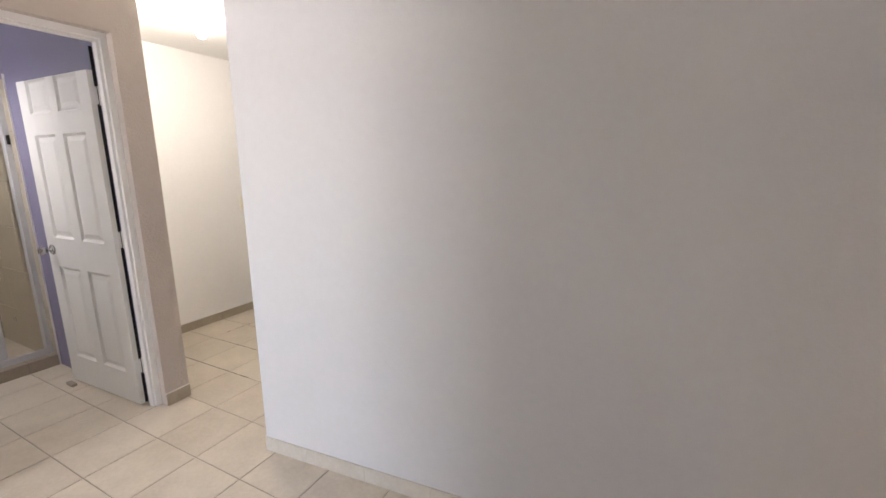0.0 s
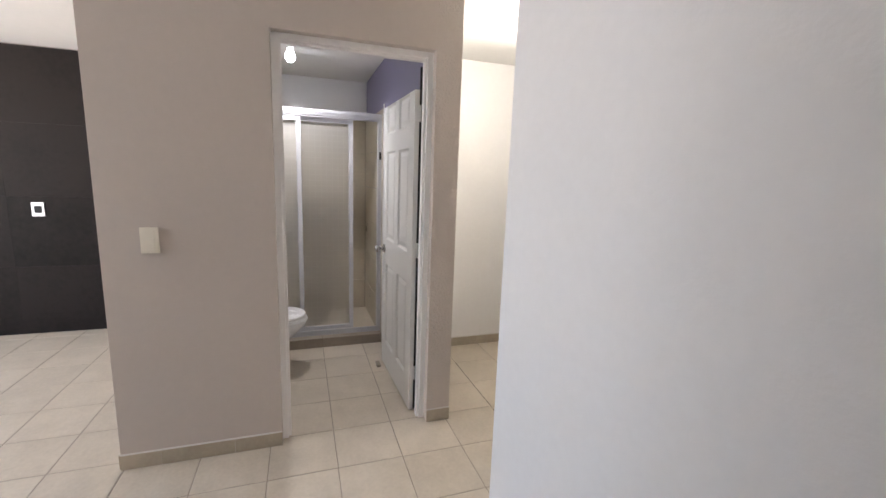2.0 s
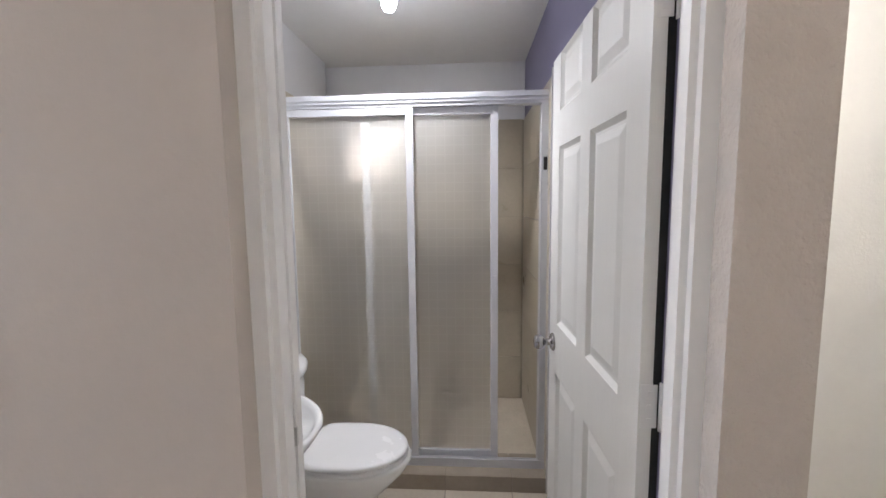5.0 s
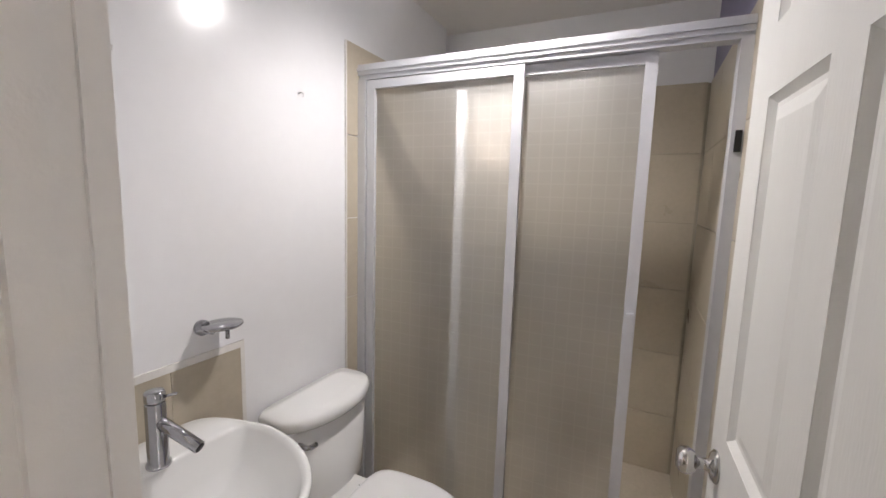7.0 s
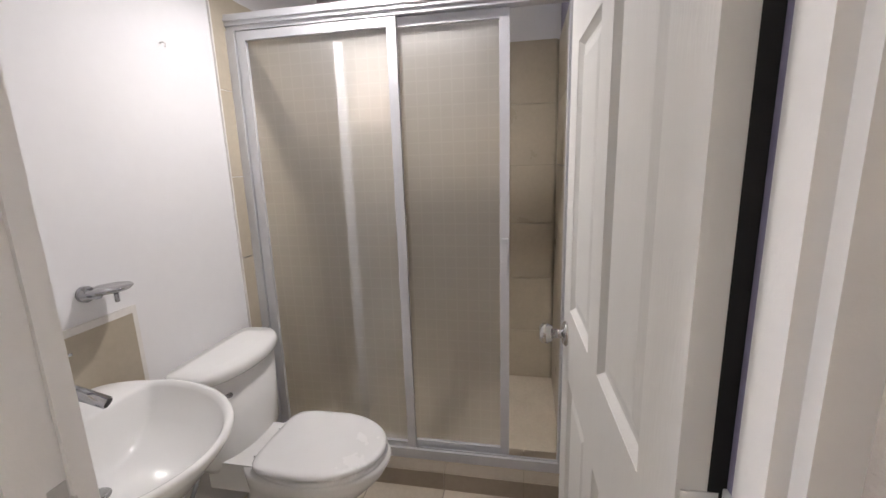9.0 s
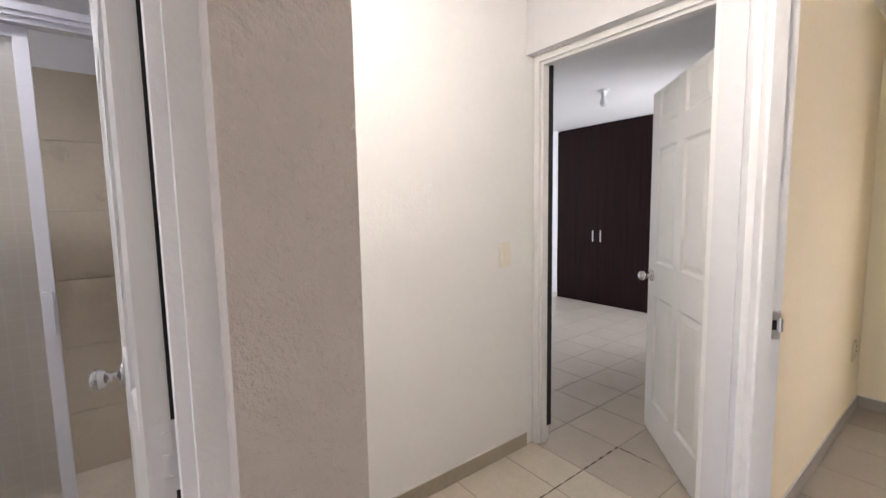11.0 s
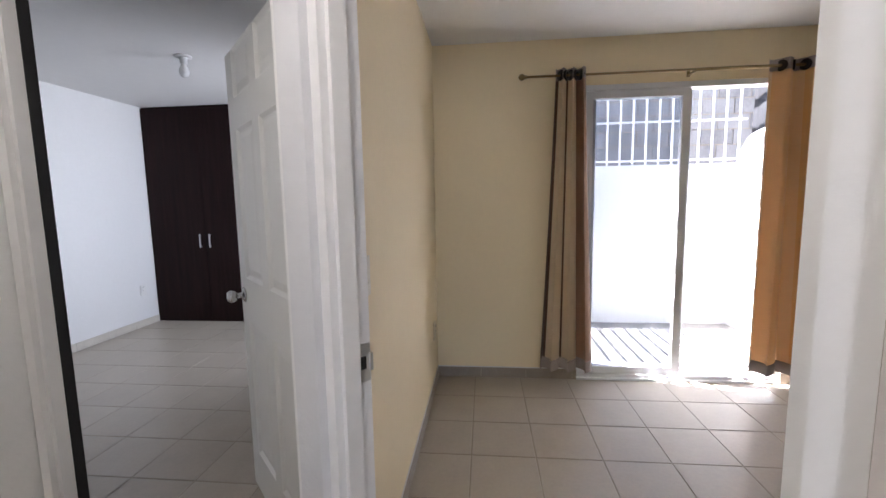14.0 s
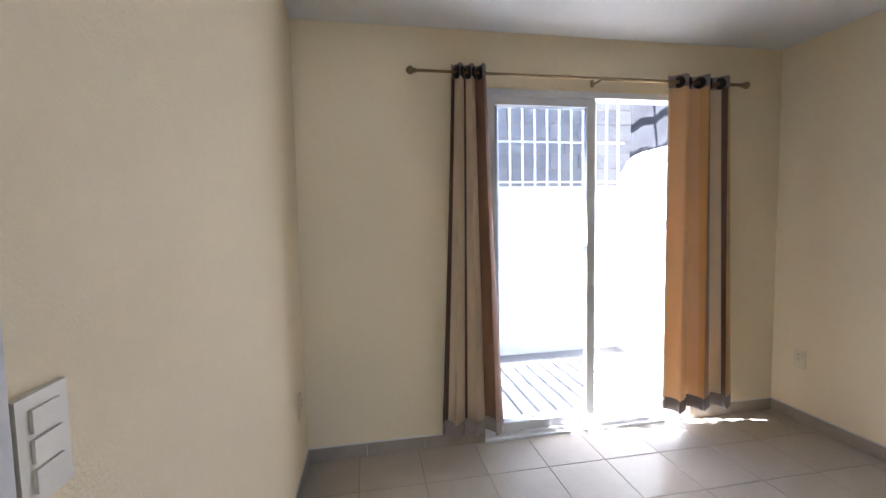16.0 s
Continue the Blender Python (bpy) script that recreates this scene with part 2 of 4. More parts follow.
BAND = surface("taupe curtain band", (0.34, 0.285, 0.255), 0.6, 0.08, 6, 200, 0.15, 250)
EYELET = plain("dark bronze eyelet", (0.035, 0.028, 0.022), 0.3, 0.5)


# ---- builders ----
def box(bm, x0, x1, y0, y1, z0, z1):
    v = [bm.verts.new((x, y, z)) for z in (z0, z1) for x, y in ((x0, y0), (x1, y0), (x1, y1), (x0, y1))]
    for f in ((3, 2, 1, 0), (4, 5, 6, 7), (0, 1, 5, 4), (1, 2, 6, 5), (2, 3, 7, 6), (3, 0, 4, 7)):
        bm.faces.new([v[k] for k in f])
    return v


def prism(bm, pts, z0, z1):
    """An upright prism over an anticlockwise outline."""
    lo = [bm.verts.new((x, y, z0)) for x, y in pts]
    hi = [bm.verts.new((x, y, z1)) for x, y in pts]
    n = len(pts)
    bm.faces.new(lo[::-1])
    bm.faces.new(hi)
    for k in range(n):
        bm.faces.new((lo[k], lo[(k + 1) % n], hi[(k + 1) % n], hi[k]))


def soften(bm, width, segments=2, sharp=0.5):
    edges = [e for e in bm.edges if len(e.link_faces) == 2 and e.calc_face_angle(0) > sharp]
    bmesh.ops.bevel(bm, geom=edges, offset=width, segments=segments, affect="EDGES", profile=0.6)


def smooth(bm):
    for f in bm.faces:
        f.smooth = True


def mesh_of(name, bm, mats):
    bm.normal_update()
    me = bpy.data.meshes.new(name)
    bm.to_mesh(me)
    bm.free()
    for m in mats if isinstance(mats, (list, tuple)) else [mats]:
        me.materials.append(m)
    return me


def part(name, bm, material, parent=None, label="", at=None):
    ob = new(name, mesh_of(name, bm, material))
    if parent:
        ob.parent = parent
    if at is not None:
        ob.matrix_basis = at
    if label:
        ob["label"] = label
    return ob


def thing(name, label, category, at=None, group="", kind=""):
    ob = new(name)
    ob.empty_display_size = 0.1
    if at is not None:
        ob.matrix_basis = at
    return tagged(ob, label, category, group, kind)


def boxed(*b, bevel=0.0, segments=2):
    bm = bmesh.new()
    box(bm, *b)
    if bevel:
        soften(bm, bevel, segments)
    return bm


def lathe(profile, steps=24, axis="z"):
    """A turned body from (radius, height) pairs."""
    bm = bmesh.new()
    rings = []
    for r, h in profile:
        ring = []
        for k in range(steps):
            a = 2 * math.pi * k / steps
            p = (r * math.cos(a), r * math.sin(a), h)
            ring.append(bm.verts.new(p if axis == "z" else (p[0], p[2], p[1]) if axis == "y" else (p[2], p[0], p[1])))
        rings.append(ring)
    for a, b in zip(rings, rings[1:]):
        for k in range(steps):
            bm.faces.new((a[k], a[(k + 1) % steps], b[(k + 1) % steps], b[k]))
    bm.faces.new(rings[0][::-1])
    bm.faces.new(rings[-1])
    bmesh.ops.recalc_face_normals(bm, faces=bm.faces)
    smooth(bm)
    return bm


def tube(points, radius, steps=10):
    """A bent round tube through the points."""
    bm = bmesh.new()
    rings = []
    pts = [Vector(p) for p in points]
    for k, p in enumerate(pts):
        d = (pts[min(k + 1, len(pts) - 1)] - pts[max(k - 1, 0)]).normalized()
        q = d.to_track_quat("Z", "Y")
        rings.append([bm.verts.new(p + q @ Vector((radius * math.cos(2 * math.pi * j / steps), radius * math.sin(2 * math.pi * j / steps), 0))) for j in range(steps)])
    for a, b in zip(rings, rings[1:]):
        for k in range(steps):
            bm.faces.new((a[k], a[(k + 1) % steps], b[(k + 1) % steps], b[k]))
    bm.faces.new(rings[0][::-1])
    bm.faces.new(rings[-1])
    smooth(bm)
    return bm


def wall(name, prisms, label, sides, default):
    """One wall of upright prisms (outline, z0, z1). sides: (normal, material) pairs; a face takes the nearest normal's paint."""
    bm = bmesh.new()
    for pts, z0, z1 in prisms:
        prism(bm, pts, z0, z1)
    bmesh.ops.recalc_face_normals(bm, faces=bm.faces)
    bm.normal_update()
    mats = [default] + [m for _, m in sides]
    for f in bm.faces:
        for k, (n, _) in enumerate(sides):
            if f.normal.dot(Vector((*n, 0)).normalized()) > 0.9:
                f.material_index = k + 1
    return tagged(part(name, bm, mats), label, "wall", kind="structure")


def rect(x0, x1, y0, y1):
    return [(x0, y0), (x1, y0), (x1, y1), (x0, y1)]


H = 2.37            # ceiling height
XA = -2.32          # hall side of the bathroom wall
UX, UY = math.cos(radians(-40.3)), math.sin(radians(-40.3))


def diag(s, d):
    """A point on the slanting bedroom wall: s along it, d into the bedroom."""
    return (-1.73 + (s + 2.854) * UX - (d - 0.407) * UY, 2.306 + (s + 2.854) * UY + (d - 0.407) * UX)


def diag_s(axis, value, d):
    """The s at which a line of constant d meets x = value (axis 0) or y = value (axis 1)."""
    a, b = diag(-3.0, d)[axis], diag(-2.0, d)[axis]
    return -3.0 + (value - a) / (b - a)


# ---- walls ----
D0, D1 = 0.385, 0.505
wall("wall_bathroom_front", [(rect(XA - 0.13, XA, -0.154, 0.575), 0, H), (rect(XA - 0.13, XA, 0.575, 1.380), 2.10, H)],
     "greige stippled plaster wall with the bathroom doorway", [((-1, 0), PAINT_BATH)], PAINT_HALL)
wall("wall_bathroom_pier", [(rect(XA - 0.13, XA, 1.380, 1.522), 0, H)], "greige pier with coarse stipple beside the bathroom doorway", [((-1, 0), PAINT_BATH)], PAINT_ROUGH)
wall("wall_bathroom_south", [(rect(-4.50, XA - 0.13, -0.154, 0.015), 0, H)], "wall between entrance passage and bathroom", [((0, 1), PAINT_BATH)], PAINT_HALL)
wall("wall_bathroom_north", [(rect(-4.59, XA - 0.13, 1.35, 1.522), 0, H)], "purple painted bathroom side wall", [((0, -1), PAINT_PURPLE)], PAINT_WHITE)
wall("wall_bathroom_back", [(rect(-4.72, -4.59, -0.154, 0.08), 0, H), (rect(-4.72, -4.59, 0.44, 1.544), 0, H), (rect(-4.72, -4.59, 0.08, 0.44), 0, 1.58), (rect(-4.72, -4.59, 0.08, 0.44), 1.99, H)],
     "white bathroom back wall with a small high window", [], PAINT_BATH)
wall("wall_corridor_west", [(rect(-3.50, -3.37, 1.517, 3.11), 0, H)], "smooth white corridor wall", [], PAINT_WHITE)
wall("wall_bedroom_door", [([(-2.493, 2.99), (-2.412, 2.99), (-2.36, 3.11), (-2.493, 3.11)], 0, H), (rect(-3.37, -2.493, 2.99, 3.11), 2.08, H), (rect(-5.83, -3.50, 2.99, 3.11), 0, H)],
     "pale grey wall with the doorway of the back bedroom", [((0, 1), PAINT_WHITE)], PAINT_GREY)
wall("wall_slanting", [([(-2.412, 2.99), diag(-3.650, D0), diag(-3.650, D1), (-2.33, 3.10)], 0, H),
                       ([diag(-3.650, D0), diag(-2.815, D0), diag(-2.815, D1), diag(-3.650, D1)], 2.10, H)],
     "slanting stippled wall with the doorway of the yellow bedroom", [((1, 1), PAINT_YELLOW)], PAINT_GREY)
wall("wall_slanting_end", [([diag(-2.815, D0), diag(diag_s(0, -1.447, D0), D0), diag(diag_s(0, -1.34, D1), D1), diag(-2.815, D1)], 0, H)],
     "greige slanting wall end with fine stipple", [((1, 1), PAINT_YELLOW)], PAINT_END)
wall("wall_corridor_east", [(rect(-1.447, -1.327, 1.50, diag(diag_s(0, -1.447, D0), D0)[1] + 0.02), 0, H)], "greige corridor wall end with fine stipple", [((1, 0), PAINT_YELLOW)], PAINT_END)
TILT_B = 0.085


def yb(x):
    return 1.384 + TILT_B * (x + 1.447)


wall("wall_hall_north", [([(-1.447, yb(-1.447)), (2.0, yb(2.0)), (2.0, yb(2.0) + 0.12), (-1.447, yb(-1.447) + 0.12)], 0, H)],
     "plain cool white hall wall", [((0, 1), PAINT_YELLOW)], PAINT_PALE)
wall("wall_bedrooms_between", [(rect(-2.46, -2.34, 3.05, 5.09), 0, H)], "wall between the two bedrooms", [((1, 0), PAINT_YELLOW)], PAINT_WHITE)
wall("wall_yellow_far", [(rect(-2.34, -1.33, 4.966, 5.09), 0, H), (rect(0.05, 0.80, 4.966, 5.09), 0, H), (rect(-1.33, 0.05, 4.966, 5.09), 2.065, H)],
     "pale yellow wall with the patio door", [((0, 1), PATIO_WALL)], PAINT_YELLOW)
wall("wall_yellow_east", [(rect(0.686, 0.80, 1.70, 4.966), 0, H)], "pale yellow bedroom side wall", [], PAINT_YELLOW)
wall("wall_back_west", [(rect(-5.83, -5.70, 3.11, 6.95), 0, H)], "bright white wall of the back bedroom", [], PAINT_WHITE)
wall("wall_back_north", [(rect(-5.70, -2.46, 6.88, 7.0), 0, H)], "white wall behind the wardrobe", [], PAINT_WHITE)
wall("wall_back_east", [(rect(-2.46, -2.34, 5.09, 5.12), 0, H), (rect(-2.46, -2.34, 6.12, 7.0), 0, H), (rect(-2.46, -2.34, 5.12, 6.12), 0, 0.9), (rect(-2.46, -2.34, 5.12, 6.12), 2.0, H)],
     "white wall of the back bedroom with its patio window", [((1, 0), PATIO_WALL)], PAINT_WHITE)
wall("wall_entrance", [(rect(-4.62, -4.503, -3.2, -0.975), 0, H), (rect(-4.62, -4.503, -0.975, -0.154), 2.03, H)], "entrance wall behind the dark cladding", [], PAINT_HALL)
wall("wall_hall_south", [(rect(-4.62, -3.85, -3.32, -3.2), 0, H), (rect(-2.95, -2.25, -3.32, -3.2), 0, H), (rect(-1.35, 2.0, -3.32, -3.2), 0, H),
                         (rect(-3.85, -2.95, -3.32, -3.2), 0, 0.5), (rect(-3.85, -2.95, -3.32, -3.2), 2.2, H), (rect(-2.25, -1.35, -3.32, -3.2), 0, 0.5), (rect(-2.25, -1.35, -3.32, -3.2), 2.2, H)],
     "plain hall wall with two windows", [], PAINT_HALL)
# added out of view: blocks window light, giving the north wall its soft shadow edge
wall("wall_light_blocker", [(rect(-1.12, 2.0, -0.72, -0.6), 0, H)], "unseen added wall that keeps window light off part of the hall", [], PAINT_HALL)
wall("wall_hall_east", [(rect(2.0, 2.12, -3.32, 1.8), 0, H)], "plain hall end wall", [], PAINT_HALL)

for nm, x0, x1, y0, y1, lab in (("ceiling_hall", -4.72, 2.12, -3.32, 1.45, "plain white hall ceiling"), ("ceiling_bathroom", -4.72, XA - 0.06, 0.0, 1.45, "white bathroom ceiling"),
                                ("ceiling_corridor", -5.83, 0.80, 1.45, 7.0, "plain white ceiling of corridor and bedrooms")):
    if nm == "ceiling_hall":
        bm = bmesh.new()
        box(bm, x0, XA - 0.06, y0, 0.0, H, H + 0.15)
        box(bm, XA - 0.06, x1, y0, y1, H, H + 0.15)
    elif nm == "ceiling_corridor":
        bm = bmesh.new()
        box(bm, x0, x1, y0, 5.09, H, H + 0.15)
        box(bm, x0, -2.34, 5.09, y1, H, H + 0.15)
    else:
        bm = boxed(x0, x1, y0, y1, H, H + 0.15)
    tagged(part(nm, bm, PAINT_CEILING), lab, "ceiling", kind="structure")


# ---- doors ----
def door_leaf(parent, width, at, knob_side_in=True, hinge_zs=(0.25, 1.02, 1.80)):
    """A six-panel leaf, hinged at its local x = 0 and reaching to +x; thickness along y (0 to 0.04)."""
    h, t, st, ms = 2.045, 0.04, 0.105, 0.085
    mid = width / 2
    rows = ((0.20, 0.81), (0.995, 1.615), (1.735, 1.925))
    cols = ((st, mid - ms / 2), (mid + ms / 2, width - st))
    bm = bmesh.new()
    zs = [0.008] + [z for r in rows for z in r] + [h]
    xs = [0.0] + [x for c in cols for x in c] + [width]
    holes = {(i, j) for i in (1, 3) for j in (1, 3, 5)}
    for i in range(5):
        for j in range(7 - 1):
            if (i, j) in holes:
                continue
            box(bm, xs[i], xs[i + 1], 0, t, zs[j], zs[j + 1])
    bmesh.ops.remove_doubles(bm, verts=bm.verts, dist=1e-5)
    inner = [f for f in bm.faces if any(g is not f and set(g.verts) == set(f.verts) for g in f.verts[0].link_faces)]
    bmesh.ops.delete(bm, geom=inner, context="FACES")
    leaf = part("leaf", bm, DOOR_WHITE, parent, at=at)
    for x0, x1 in cols:
        for z0, z1 in rows:
            pm = bmesh.new()
            for side in (0, 1):
                def ring(inset, depth):
                    y = depth if side == 0 else t - depth
                    return [pm.verts.new(p) for p in ((x0 + inset, y, z0 + inset), (x1 - inset, y, z0 + inset), (x1 - inset, y, z1 - inset), (x0 + inset, y, z1 - inset))]
                rs = [ring(0.0, 0.001), ring(0.012, 0.011), ring(0.020, 0.011), ring(0.045, 0.004)]
                for a, b in zip(rs, rs[1:]):
                    for k in range(4):
                        pm.faces.new((a[k], a[(k + 1) % 4], b[(k + 1) % 4], b[k]))
                pm.faces.new(rs[-1])
            bmesh.ops.recalc_face_normals(pm, faces=pm.faces)
            part("panel", pm, DOOR_WHITE, leaf)
    for side, sign in ((0.0, -1), (t, 1)):
        k = lathe([(0.032, 0), (0.033, 0.004), (0.026, 0.010), (0.012, 0.014), (0.011, 0.034), (0.020, 0.038), (0.027, 0.050), (0.026, 0.062), (0.018, 0.070)], 20, "y")
        part("knob", k, POLISHED, leaf, "polished chrome knob", at=pose(width - 0.06, side, 0.915) @ Matrix.Diagonal((1, sign, 1, 1)))
    part("latch_plate", boxed(width, width + 0.0015, 0.008, 0.032, 0.86, 0.97), STEEL, leaf, "steel latch plate")
    for z in hinge_zs:
        hb = bmesh.new()
        box(hb, -0.0015, 0.0, 0.004, 0.036, z - 0.045, z + 0.045)
        for dz in (-0.028, 0, 0.028):
            box(hb, -0.003, -0.0015, 0.016, 0.024, z + dz - 0.004, z + dz + 0.004)
        part("hinge", hb, FRAME_WHITE, leaf, "white painted steel hinge")
        part("hinge_pin", tube([(-0.004, -0.004, z - 0.05), (-0.004, -0.004, z + 0.05)], 0.006, 8), FRAME_WHITE, leaf)
    return leaf


def door_frame(parent, width, height, depth, face, at, strike=None):
    """Jambs and head of a painted frame. Local x across the opening from 0 to width, y into the wall."""
    for nm, b in (("jamb", (0, face, 0, depth, 0, height)), ("jamb", (width - face, width, 0, depth, 0, height)), ("head", (face, width - face, 0, depth, height - face, height))):
        part(nm, boxed(*b, bevel=0.004), FRAME_WHITE, parent, at=at)
    for nm, b in (("stop", (face, face + 0.014, depth * 0.2, depth * 0.62, 0, height - face)), ("stop", (width - face - 0.014, width - face, depth * 0.2, depth * 0.62, 0, height - face)),
                  ("stop", (face + 0.014, width - face - 0.014, depth * 0.2, depth * 0.62, height - face - 0.014, height - face))):
        part(nm, boxed(*b, bevel=0.003), FRAME_WHITE, parent, at=at)
    if strike is not None:
        x0, x1 = (face, face + 0.0018) if strike == 0 else (width - face - 0.0018, width - face)
        sp = part("strike_plate", boxed(x0, x1, depth * 0.66, depth * 0.97, 0.90, 0.99, bevel=0.0006), STEEL, parent, "steel strike plate", at=at)
        part("strike_hole", boxed(x0 - 0.001, x1 + 0.001, depth * 0.72, depth * 0.86, 0.93, 0.96), BLACK, sp)
        part("strike_lip", boxed(x0 - 0.0, x1 + 0.006, depth * 0.95, depth * 1.02, 0.925, 0.965, bevel=0.0008), STEEL, sp)


# bathroom door: opening from y 0.594 to 1.357, leaf hinged at the far side and swung inwards
bath_door = thing("door_1", "white six-panel bathroom door standing open", "door", kind="structure")
door_frame(bath_door, 0.805, 2.10, 0.085, 0.030, pose(XA - 0.052, 0.575, 0, 0, 0, 90), strike=0)
door_leaf(bath_door, 0.765, pose(XA - 0.146, 1.347, 0, 0, 0, 182.2))
# black strip painted in as the shadow between leaf and jamb
part("rebate_strip", boxed(-2.4658, -2.4650, 1.334, 1.3495, 0.01, 2.045), BLACK, bath_door, "black strip standing for the shadow gap beside the hinges")
part("casing", boxed(XA - 0.165, XA - 0.1372, 0.570, 0.611, 0.0, 2.10, bevel=0.003), FRAME_WHITE, bath_door)
# back bedroom door: opening from x -3.365 to -2.493
back_door = thing("door_2", "white six-panel bedroom door half open", "door", kind="structure")
door_frame(back_door, 0.872, 2.08, 0.10, 0.030, pose(-3.365, 3.045, 0), strike=0)
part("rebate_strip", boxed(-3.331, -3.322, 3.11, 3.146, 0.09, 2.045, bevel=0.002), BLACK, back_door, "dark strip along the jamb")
door_leaf(back_door, 0.79, pose(-2.522, 3.135, 0, 0, 0, 134.0) @ Matrix.Diagonal((1, -1, 1, 1)))
# yellow bedroom door in the slanting wall
yellow_door = thing("door_3", "white six-panel bedroom door swung wide open", "door", kind="structure")
door_frame(yellow_door, 0.835, 2.10, 0.095, 0.037, pose(*diag(-3.650, 0.405), 0, 0, 0, -40.3), strike=0)
door_leaf(yellow_door, 0.75, pose(*diag(-2.862, 0.52), 0, 0, 0, 28.0) @ Matrix.Diagonal((1, -1, 1, 1)))
# entrance door, recessed beside the dark cladding
front_door = thing("door_4", "cream entrance door with two locks", "door", kind="structure")
fl = part("leaf", boxed(-4.60, -4.56, -0.955, -0.16, 0.005, 2.025, bevel=0.004), CREAM_DOOR, front_door)
for z in (0.98, 1.17):
    part("knob", lathe([(0.03, 0), (0.03, 0.006), (0.014, 0.012), (0.014, 0.035), (0.026, 0.045), (0.026, 0.062), (0.018, 0.07)], 16, "x"), STEEL, fl, "steel lock knob", at=pose(-4.56, -0.88, z))
part("jamb", boxed(-4.615, -4.51, -0.975, -0.957, 0, 2.03, bevel=0.003), BLACK, front_door, "dark painted jamb")


# ---- bedroom patio door ----
def frame_bars(parent, name, x0, x1, z0, z1, y0, y1, face, material):
    for b in ((x0, x0 + face, y0, y1, z0, z1), (x1 - face, x1, y0, y1, z0, z1), (x0 + face, x1 - face, y0, y1, z0, z0 + face), (x0 + face, x1 - face, y0, y1, z1 - face, z1)):
        part(name, boxed(*b, bevel=0.004), material, parent)


patio_door = thing("window_1", "white aluminium sliding patio door, one half slid open", "sliding door", kind="structure")
frame_bars(patio_door, "frame", -1.33, 0.05, 0.0, 2.065, 4.975, 5.075, 0.035, ALU)
for nm, x0, x1, y0 in (("sliding_panel", -1.29, -0.615, 4.99), ("outer_panel", -1.262, -0.587, 5.03)):
    p = thing(nm, "", "")
    for key in list(p.keys()):
        del p[key]
    p.parent = patio_door
    frame_bars(p, "panel_frame", x0, x1, 0.04, 2.028, y0, y0 + 0.035, 0.048, ALU)
    g = part("pane", boxed(x0 + 0.045, x1 - 0.045, y0 + 0.014, y0 + 0.02, 0.085, 1.983), GLASS, p)
    g.visible_shadow = False
part("pull_handle", tube([(-1.268, 4.99, 0.93), (-1.268, 4.955, 0.95), (-1.268, 4.95, 1.01), (-1.268, 4.955, 1.07), (-1.268, 4.99, 1.09)], 0.007, 8), BRONZE, patio_door, "curved bronze pull handle")
part("sill", boxed(-1.33, 0.05, 4.95, 4.974, 0.0, 0.014, bevel=0.004), ALU, patio_door)

back_window = thing("window_2", "white aluminium bedroom window", "window", kind="structure")
for b in ((-2.44, -2.38, 5.12, 5.155, 0.9, 2.0), (-2.44, -2.38, 6.085, 6.12, 0.9, 2.0), (-2.44, -2.38, 5.155, 6.085, 0.9, 0.935), (-2.44, -2.38, 5.155, 6.085, 1.965, 2.0)):
    part("frame", boxed(*b, bevel=0.003), ALU, back_window)
bath_window = thing("window_3", "small high bathroom window", "window", kind="structure")
for b in ((-4.69, -4.64, 0.08, 0.105, 1.58, 1.99), (-4.69, -4.64, 0.415, 0.44, 1.58, 1.99), (-4.69, -4.64, 0.105, 0.415, 1.58, 1.605), (-4.69, -4.64, 0.105, 0.415, 1.965, 1.99)):
    part("frame", boxed(*b, bevel=0.003), ALU, bath_window)
OBSCURE = surface("obscure window glass", (0.62, 0.58, 0.52), 0.5, 0.05, 8, 60, 0.2, 60)
ont = OBSCURE.node_tree
obs = ont.nodes.new("ShaderNodeBsdfTranslucent")
obs.inputs["Color"].default_value = (0.21, 0.19, 0.17, 1)
ont.links.new(obs.outputs[0], ont.nodes["Material Output"].inputs["Surface"])
for k in range(5):
    part("louvre", boxed(-4.675, -4.67, 0.106, 0.414, 1.607 + 0.072 * k, 1.675 + 0.072 * k), OBSCURE, bath_window, "obscure glass louvre")
hall_window = thing("window_4", "white aluminium hall window", "window", kind="structure")
for x0 in (-3.85, -2.25):
    for b in ((x0, x0 + 0.04, -3.29, -3.24, 0.5, 2.2), (x0 + 0.86, x0 + 0.9, -3.29, -3.24, 0.5, 2.2), (x0 + 0.04, x0 + 0.86, -3.29, -3.24, 0.5, 0.54), (x0 + 0.04, x0 + 0.86, -3.29, -3.24, 2.16, 2.2)):
        part("frame", boxed(*b, bevel=0.003), ALU, hall_window)


# ---- hall: dark cladding, switches, outlets, lamps ----
cladding = thing("wall_cladding", "dark brown stone slabs covering the entrance wall", "cladding", kind="structure")
for k in range(4):
    for j in range(4):
        y1 = -0.978 - 0.6 * k
        part("slab", boxed(-4.503, -4.488, max(y1 - 0.5992, -3.2), y1, 0.001 + 0.59 * j, 0.59 * j + 0.5902, bevel=0.0015, segments=1), DARK_STONE, cladding)
part("lintel_slab", boxed(-4.503, -4.488, -0.976, -0.157, 2.03, H - 0.005, bevel=0.0015), DARK_STONE, cladding)


